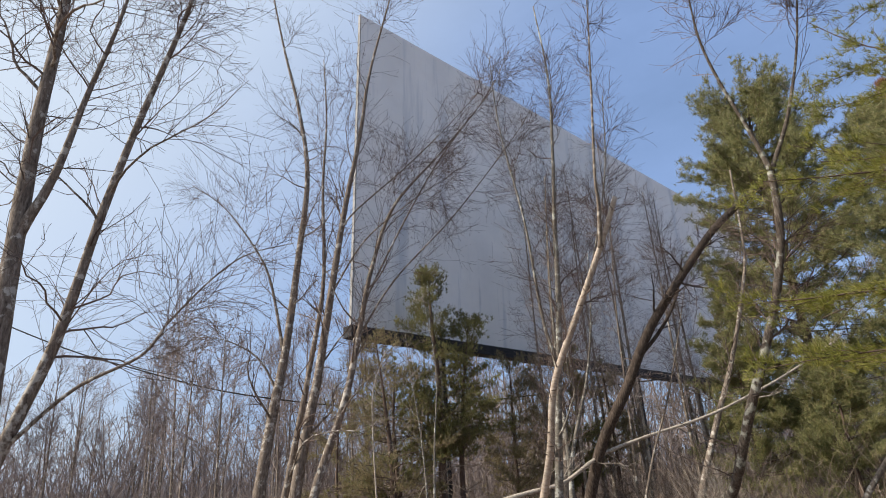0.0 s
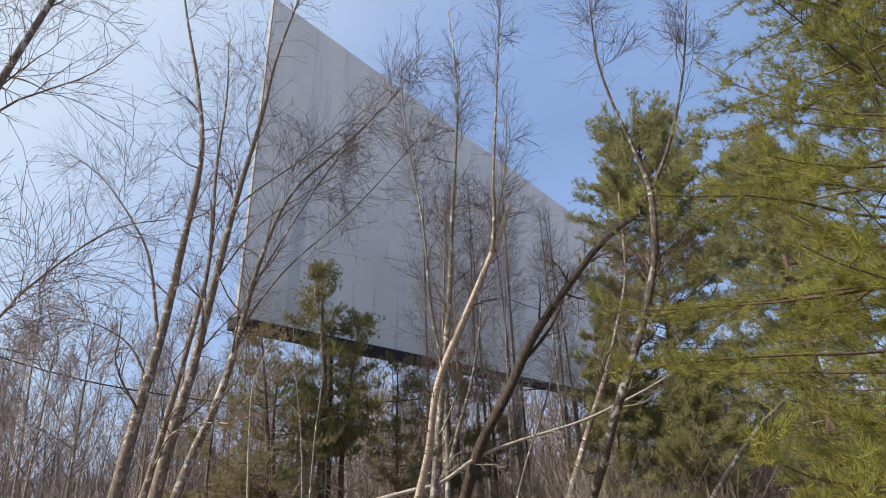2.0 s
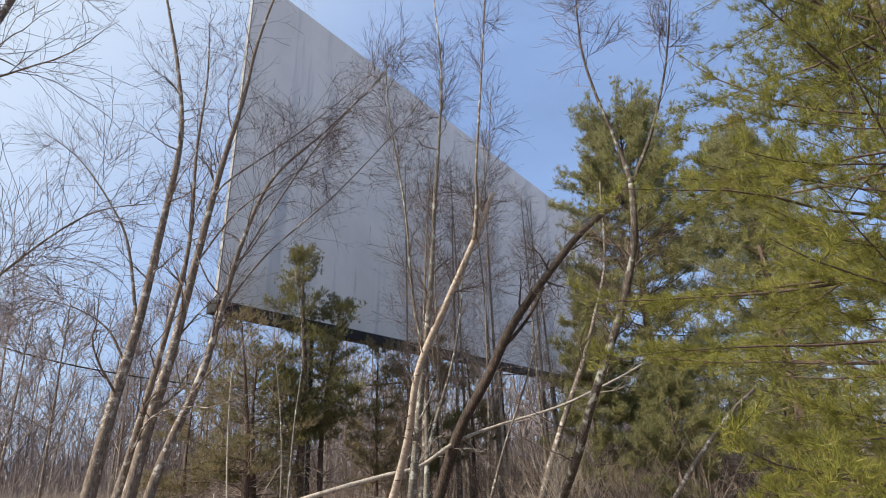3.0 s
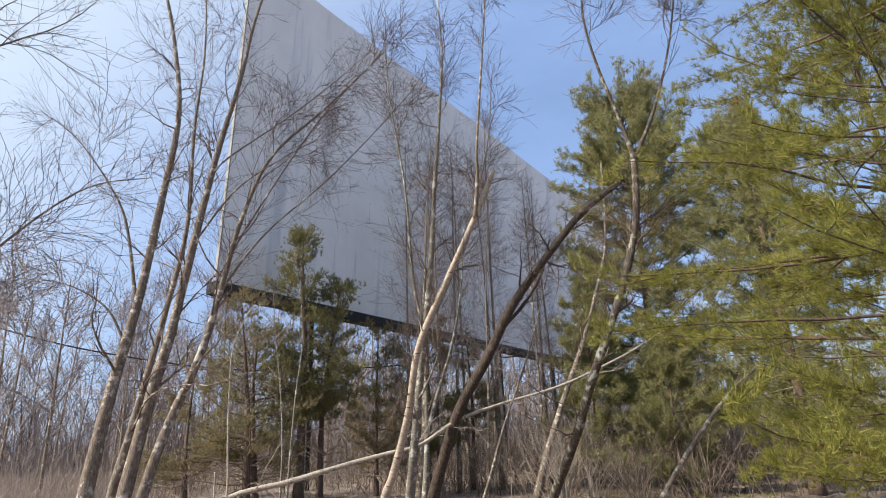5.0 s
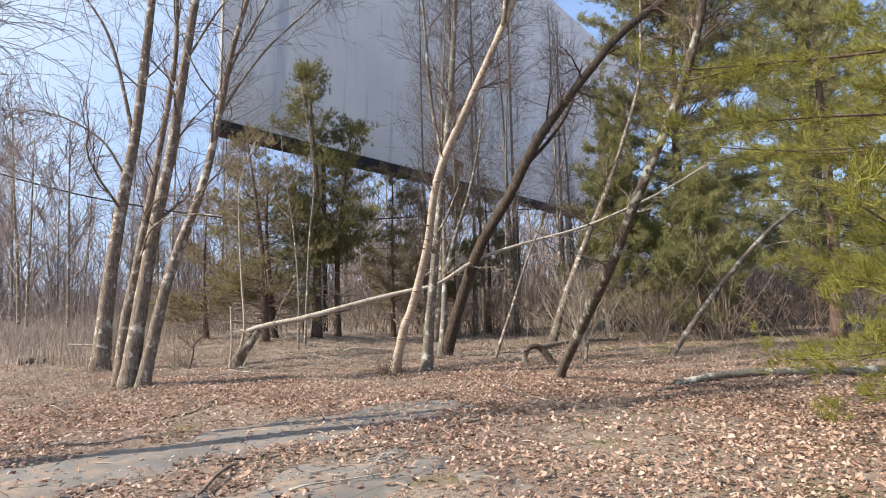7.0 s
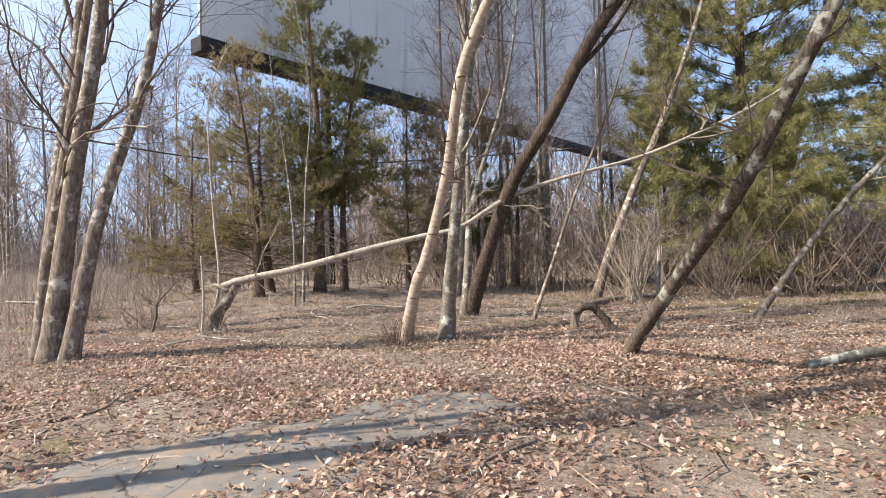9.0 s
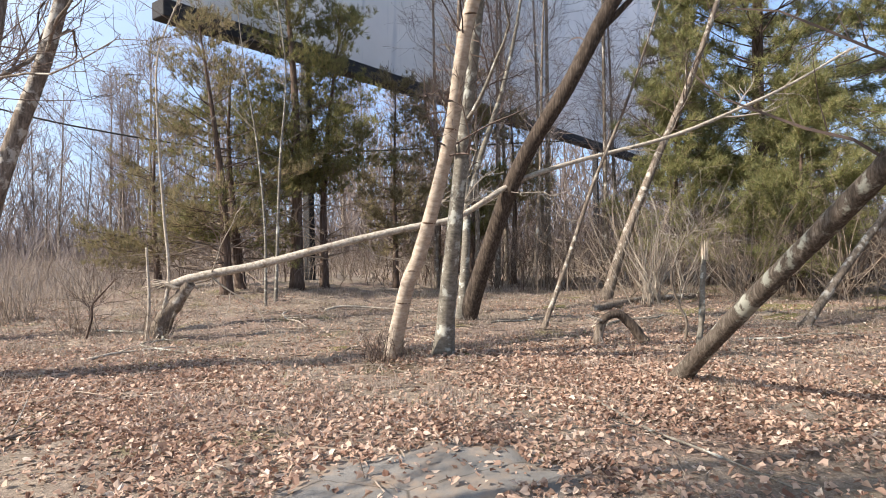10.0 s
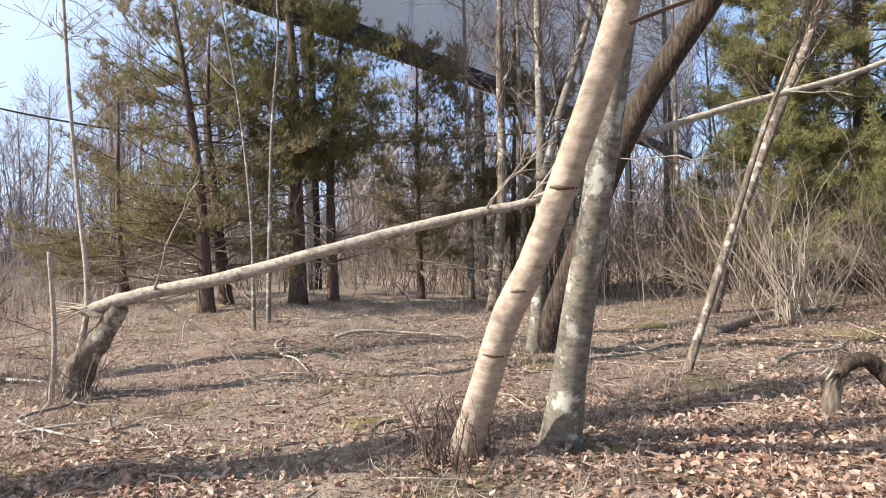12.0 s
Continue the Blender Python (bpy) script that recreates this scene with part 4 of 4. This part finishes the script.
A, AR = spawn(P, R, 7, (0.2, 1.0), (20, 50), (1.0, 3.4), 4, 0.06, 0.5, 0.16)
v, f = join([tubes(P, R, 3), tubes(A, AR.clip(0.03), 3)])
tagged(new("far_woods", mesh("far_woods", v, f, TWIG_HAZY)), "hazy grey-brown leafless woods on the horizon", "woods", kind="stuff")

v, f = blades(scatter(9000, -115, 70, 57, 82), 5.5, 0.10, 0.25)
tagged(new("far_undergrowth", mesh("far_undergrowth", v, f, TWIG_HAZY)), "pale brown undergrowth at the foot of the far woods", "brush", kind="stuff")


# ---- the forest floor ----
def leaf_bed(n, zones, size):
    at = []
    for share, x0, x1, y0, y1 in zones:
        p = scatter(int(n * share), x0, x1, y0, y1)
        p[:, :2] += rng.normal(size=(len(p), 2)) * 0.9
        p[:, 2] = lie(p[:, 0], p[:, 1])
        at.append(p)
    at = np.vstack(at)
    clump = np.sin(1.3 * at[:, 0] + 0.8 * at[:, 1]) + np.sin(0.9 * at[:, 1] - 1.1 * at[:, 0] + 1) + 0.8 * np.sin(3.1 * at[:, 0] + 2.2 * at[:, 1])
    keep = rng.random(len(at)) < np.clip(0.72 + 0.34 * clump, 0.22, 1.0) * np.clip(1.0 - 0.52 * np.clip((at[:, 1] - 12.6) / 2.2, 0, 1) * np.exp(-(((at[:, 0] - 0.8) / 3.6) ** 4)), 0.1, 1) * np.where(asphalt_inside(at[:, 0], at[:, 1]) > 0.05, 0.13, 1.0)
    at = at[keep]
    n = len(at)
    s = (0.45 + 0.85 * rng.random((n, 1)) ** 1.5) * size
    a = rng.uniform(0, 2 * np.pi, n)
    tilt = rng.normal(size=(n, 2)) * 0.35
    X = np.stack([np.cos(a), np.sin(a), tilt[:, 0]], 1) * s
    Yv = np.stack([-np.sin(a), np.cos(a), tilt[:, 1]], 1) * s
    up = np.array([0, 0, 1.0]) * s
    c = at + np.array([0, 0, 1]) * (0.012 + 0.03 * rng.random((n, 1)))
    curl = rng.normal(size=(n, 1)) * 0.22 + 0.12
    pts = [(-1.0, 0, 0.15), (-0.35, 0.60, 1), (0.45, 0.55, 0.9), (1.0, 0, 0.2), (0.4, -0.58, 1), (-0.3, -0.55, 0.8)]
    V = np.stack([c + X * px * 0.6 + Yv * py * 0.6 + up * curl * pz for px, py, pz in pts], 1)
    V = V + rng.normal(size=V.shape) * s[:, :, None] * np.array([0.10, 0.10, 0.13])
    q = np.arange(n)[:, None] * 6
    return V.reshape(-1, 3), np.vstack([q + [0, 3, 2, 1], q + [0, 5, 4, 3]])


v, f = leaf_bed(138000, [(0.03, -8, 9, -3, 4), (0.30, -6, 7, 4.2, 9.5), (0.56, -6, 7.5, 9.3, 14.2), (0.15, -8, 12, 14.5, 20), (0.10, 3, 11, 6, 12), (0.06, -11, -6, 3, 17)], 0.043)
tagged(new("leaf_litter", mesh("leaf_litter", v, f, LITTER)), "curled brown and pinkish fallen leaves", "leaves", kind="stuff")
tufts = scatter(900, -7, 12, 10.5, 23)
at = np.repeat(tufts, 34, 0) + rng.normal(size=(900 * 34, 3)) * np.array([0.11, 0.11, 0])
at[:, 2] = lie(at[:, 0], at[:, 1])
v, f = blades(at, 0.17, 0.008, 0.7)
v3, f3 = blades(scatter(16000, -8, 13, 12, 23), 0.12, 0.009, 0.9)
v, f = join([(v, f), (v3, f3)])
tagged(new("dry_grass", mesh("dry_grass", v, f, STRAW)), "short straw-coloured dry grass among the leaves", "grass", kind="stuff")
n = 4800
at = np.vstack([scatter(2200, -7, 11, 5, 21), scatter(2600, -4, 8, 11.5, 20)])
a = rng.uniform(0, 2 * np.pi, n)
L = 0.06 + 0.7 * rng.random(n) ** 3
w = np.stack([np.cos(a), np.sin(a), rng.normal(size=n) * 0.08], 1)
side = np.stack([-np.sin(a), np.cos(a), np.zeros(n)], 1) * rng.normal(size=(n, 1)) * 0.12
P = np.stack([at + np.array([0, 0, 0.02]), at + w * L[:, None] * 0.5 + side * L[:, None] + [0, 0, 0.03], at + w * L[:, None] + [0, 0, 0.02]], 1)
v, f = tubes(P, rng.uniform(0.003, 0.009, (n, 1)) * np.array([[1, 0.8, 0.4]]), 3)
tagged(new("twig_litter", mesh("twig_litter", v, f, BRUSH)), "scattered small dry twigs", "twigs", kind="stuff")


def fallen_branch(label, points, r0, r1, mat, sides=4, category="fallen branch"):
    base = Vector(points[0])
    ob = thing("fallen_branch", base, label, category)
    d, line, rad = trunk_mesh("stem", np.array(points, float) - np.array(base), r0, r1, mat, 24, 8, 0.12, 1.0)
    part("stem", d, ob)
    if sides:
        S, SR = spawn(line[None], rad[None], sides, (0.3, 0.95), (25, 55), (0.25, 0.8), 6, -0.01, 0.55, 0.18, flat=True)
        for one, r in zip(S, SR):
            one[:, 2] = np.maximum(one[:, 2], line[0, 2] - 0.01)
            v, f = tubes(one[None], r.clip(0.004)[None], 5)
            part("twig", mesh("twig", v, f, mat, True), ob)


for p0, p1, r, lab in (((2.77, 10.71), (3.11, 8.7), 0.016, "long weathered fallen branch lying across the leaves"), ((-0.63, 18.1), (0.25, 15.95), 0.022, "pale bare stick on the dry grass"), ((-2.4, 13.9), (-1.25, 14.45), 0.024, "pale curved branch half in the leaves"),
                       ((-2.09, 9.73), (-1.25, 11.15), 0.018, "dark fallen branch among leaves"), ((-3.19, 16.6), (-1.12, 13.8), 0.026, "grey fallen branch behind the clump"), ((0.75, 13.9), (1.25, 14.2), 0.016, "short broken brown stick"),
                       ((-0.6, 6.95), (-1.2, 5.6), 0.02, "brown branch lying over the old asphalt"), ((1.8, 8.2), (1.2, 7.7), 0.02, "dark stick on the edge of the asphalt"), ((-0.2, 6.2), (0.6, 6.35), 0.012, "thin pale stick on the asphalt"),
                       ((0.3, 7.2), (1.3, 7.35), 0.014, "thin crooked stick across the asphalt"), ((5.0, 14.9), (6.6, 15.6), 0.03, "grey fallen limb in the grass"), ((3.0, 15.6), (4.9, 16.3), 0.026, "weathered branch on the grass"),
                       ((6.2, 13.2), (7.9, 13.0), 0.022, "bare grey branch on the leaves"), ((-4.2, 11.6), (-3.4, 10.4), 0.022, "brown stick by the clump"), ((0.4, 18.0), (2.2, 17.6), 0.03, "pale branch lying in the dry grass"), ((4.4, 9.3), (6.3, 9.9), 0.018, "thin branch on the leaf litter")):
    far = math.dist(p0, p1)
    ways = [(p0[0] + (p1[0] - p0[0]) * u + float(rng.normal()) * 0.05 * far, p0[1] + (p1[1] - p0[1]) * u + float(rng.normal()) * 0.05 * far) for u in (0, 0.25, 0.5, 0.75, 1)]
    r *= 0.85
    fallen_branch(lab, [on(*w, r + 0.012 + 0.03 * float(rng.random()) * (0 < k < 4)) for k, w in enumerate(ways)], r, r * 0.4, BARK_DEAD if "pale" in lab else BARK_LICHEN if "grey" in lab or "weathered" in lab else BARK_GREY)
fallen_branch("grey moss-flecked log lying at the thicket edge", [on(5.4, 10.0, 0.05), on(6.6, 10.1, 0.08), on(8.2, 9.9, 0.08), on(10.2, 9.6, 0.09)], 0.055, 0.085, BARK_LICHEN, 3, "log")
fallen_branch("low dark log in the mossy grass", [on(5.6, 17.0, 0.06), on(7.2, 17.9, 0.08), on(8.6, 18.3, 0.06)], 0.08, 0.05, BARK_GREY, 3, "log")

MOSS = plain("moss", (0.075, 0.070, 0.028), (0.20, 0.17, 0.075), 40, 0.95)


def moss_patch(x, y, wide, deep):
    """A low uneven cushion of moss."""
    n, m = 22, 7
    a = np.arange(n) * 2 * np.pi / n
    edge = 1 + 0.22 * np.sin(3 * a + x) + 0.14 * np.sin(7 * a + y)
    r = np.linspace(1, 0, m)[:, None] * edge[None]
    px, py = r * np.cos(a) * wide, r * np.sin(a) * deep
    pz = lie(x + px, y + py) - float(lie(x, y)) - 0.02 + 0.055 * (1 - np.linspace(1, 0, m)[:, None] ** 2) + 0.006 * rng.normal(size=(m, n))
    V = np.stack([px, py, pz], -1).reshape(-1, 3)
    i, k = np.arange(m - 1)[:, None] * n, np.arange(n)
    F = np.stack([i + k, i + (k + 1) % n, i + n + (k + 1) % n, i + n + k], -1).reshape(-1, 4)
    ob = new("moss_patch", mesh("moss_patch", V, F, MOSS, True))
    ob.location = on(x, y)
    tagged(ob, "low cushion of olive green moss on the ground", "moss")


for x, y, a, c in ((2.2, 12.95, 0.2, 0.14), (0.68, 14.1, 0.22, 0.18), (7.6, 18.2, 1.1, 0.4), (9.4, 16.6, 1.3, 0.5), (9.2, 20.2, 1.4, 0.5), (6.2, 19.6, 0.8, 0.35), (11.5, 15.6, 1.2, 0.5), (7.2, 16.3, 0.7, 0.3), (10.6, 18.0, 1.1, 0.4), (13.2, 17.2, 1.3, 0.5), (8.4, 15.2, 0.6, 0.25), (5.2, 18.2, 0.6, 0.25)):
    moss_patch(x, y, a, c)

# bent broken stump beside the leaning trunk
stump = thing("bent_stump", on(3.98, 13.2), "grey weathered stump with its dead limb bent over to the ground", "stump")
o = np.array(on(3.98, 13.2))
d, _, _ = trunk_mesh("stub", np.array([(3.98, 13.2, -0.08), (3.99, 13.2, 0.14), (4.03, 13.2, 0.27), (4.09, 13.19, 0.36)]) - o, 0.062, 0.05, BARK_GREY, 22, 12, 0.4, 1.5)
part("stub", d, stump, "short rotten grey stub")
d, _, _ = trunk_mesh("limb", np.array([(4.02, 13.18, 0.32), (4.14, 13.18, 0.41), (4.28, 13.19, 0.42), (4.42, 13.17, 0.30), (4.54, 13.14, 0.13), (4.68, 13.08, -0.04)]) - o, 0.05, 0.075, BARK_FURROWED, 34, 12, 0.3, 0.8)
part("limb", d, stump, "thick dark limb bent to the ground")
for k in range(5):
    v, f = tubes(np.array([[(4.05 - 0.02 * k, 13.17, 0.35), (3.97 - 0.02 * k, 13.15 + 0.02 * k, 0.37 + 0.012 * k), (3.90 - 0.03 * k, 13.14 + 0.02 * k, 0.31 + 0.03 * k)]]) - o, np.array([[0.02, 0.014, 0.003]]), 5)
    part("splinter", mesh("splinter", v, f, WOODCUT), stump, "torn pale wood fibre")

# upright snag and the forked dead twig beside it
snapped = thing("broken_snag", on(5.11, 12.75), "short upright snag with a split weathered top", "snag")
o = np.array(on(5.11, 12.75))
d, line, rad = trunk_mesh("trunk", np.array([(5.11, 12.75, -0.1), (5.16, 12.75, 0.36), (5.18, 12.75, 0.78), (5.22, 12.75, 1.2)]) - o, 0.042, 0.03, BARK_LICHEN, 40, 14, 0.55, 1.3)
part("trunk", d, snapped)
for k in range(6):
    a, c = k * 1.05, line[-1]
    v, f = tubes(np.array([[c + [0.022 * math.cos(a), 0.022 * math.sin(a), -0.08], c + [0.03 * math.cos(a), 0.03 * math.sin(a), 0.03], c + [0.035 * math.cos(a), 0.03 * math.sin(a), 0.07 + 0.025 * k]]]), np.array([[0.016, 0.012, 0.002]]), 5)
    part("splinter", mesh("splinter", v, f, WOODCUT), snapped, "torn pale wood fibre")
bare_tree("dead_sapling", "dark forked dead sapling beside the snag", [
    ([(5.13, 13.1, -0.05), (5.18, 13.1, 0.3), (5.07, 13.1, 0.53), (4.97, 13.1, 0.9), (5.12, 13.1, 1.32), (5.3, 13.1, 1.6), (5.13, 13.1, 1.88)], 0.022, 0.006),
    ([(5.07, 13.1, 0.5), (5.2, 13.12, 0.85), (5.38, 13.1, 1.26), (5.45, 13.1, 1.6)], 0.014, 0.005),
], BARK_GREY, TWIG_PALE, limbs=6, span=(0.5, 0.97), limb_len=(0.5, 1.1), subs=3, twigs=2, category="sapling")
bare_tree("sapling", "thin crooked reddish sapling by the field", [
    ([(-3.06, 15.6, -0.05), (-2.94, 15.6, 0.33), (-2.92, 15.6, 0.56), (-2.76, 15.6, 0.75), (-2.59, 15.6, 0.94)], 0.022, 0.010),
], BARK_JUNIPER, limbs=7, span=(0.3, 0.97), limb_len=(0.3, 0.8), subs=5, twigs=3, category="sapling")

# rotten chunk of wood at the edge of the field
chunk = thing("rotten_log", on(-7.25, 18.0), "short rotten chunk of wood among the grass", "log")
d, _, _ = trunk_mesh("log", np.array([(-0.28, 0, 0.08), (-0.1, 0.02, 0.11), (0.12, 0.03, 0.10), (0.28, 0, 0.07)]), 0.10, 0.075, BARK_GREY, 24, 12, 0.45, 1.0)
part("log", d, chunk)
for k in range(3):
    v, f = tubes(np.array([[(-0.1 + 0.1 * k, 0.0, 0.15), (-0.16 + 0.14 * k, 0.05, 0.20), (-0.24 + 0.18 * k, 0.08, 0.21 + 0.02 * k)]]), np.array([[0.03, 0.022, 0.006]]), 6)
    part("branch_stub", mesh("branch_stub", v, f, BARK_GREY, True), chunk)


def shoots(name, label, x, y, n, height, radius, mat, spread=0.25, category="shrub"):
    ob = thing(name, on(x, y), label, category)
    P, R = stems(rng.normal(size=(n, 3)) * np.array([spread * 0.35, spread * 0.35, 0]), height, radius, 7, spread, 0.15)
    v, f = tubes(P, R, 4)
    tagged(part("stem_tangle", mesh("stem_tangle", v, f, mat), ob), kind="stuff")
    A, AR = spawn(P, R, 4, (0.35, 1.0), (20, 55), (height * 0.12, height * 0.3), 4, 0.05, 0.6, 0.15)
    v, f = tubes(A, AR.clip(0.0018), 3)
    tagged(part("fine_branching", mesh("fine_branching", v, f, mat), ob), kind="stuff")


shoots("birch_suckers", "short brown suckers round the birch's foot", 1.25, 13.15, 70, 0.5, 0.008, TWIG, 0.35)
shoots("stump_suckers", "dry shoots sprouting round the broken stump", -2.1, 15.6, 40, 0.9, 0.007, BRUSH, 0.4)
shoots("shrub", "many-stemmed pale leafless shrub", 7.0, 17.2, 34, 3.2, 0.013, TWIG_PALE, 0.34)
shoots("shrub", "pale twiggy shrub in the clearing", 8.4, 18.4, 16, 1.8, 0.011, TWIG_PALE, 0.35)
shoots("shrub", "brown twiggy shrub behind the clump", -3.3, 16.2, 40, 1.2, 0.008, BRUSH, 0.5)
shoots("shrub", "brown leafless shrub near the clump", -4.3, 13.6, 24, 0.8, 0.006, BRUSH, 0.5)
shoots("shrub", "rusty leafless shrub at the field edge", -5.2, 18.2, 40, 1.4, 0.008, BRUSH, 0.5)
shoots("shrub", "grey leafless shrub by the pines", 9.5, 17.8, 40, 3.0, 0.014, BRUSH, 0.45)
shoots("shrub", "tall brown many-stemmed shrub before the pines", 8.3, 20.0, 46, 3.6, 0.014, BRUSH, 0.45)
shoots("shrub", "brown tangled shrub at the foot of the pines", 12.8, 18.8, 40, 3.0, 0.014, BRUSH_DARK, 0.5)
shoots("shrub", "grey many-stemmed shrub by the leaning pole", 11.6, 17.6, 24, 3.2, 0.018, BRUSH, 0.3)
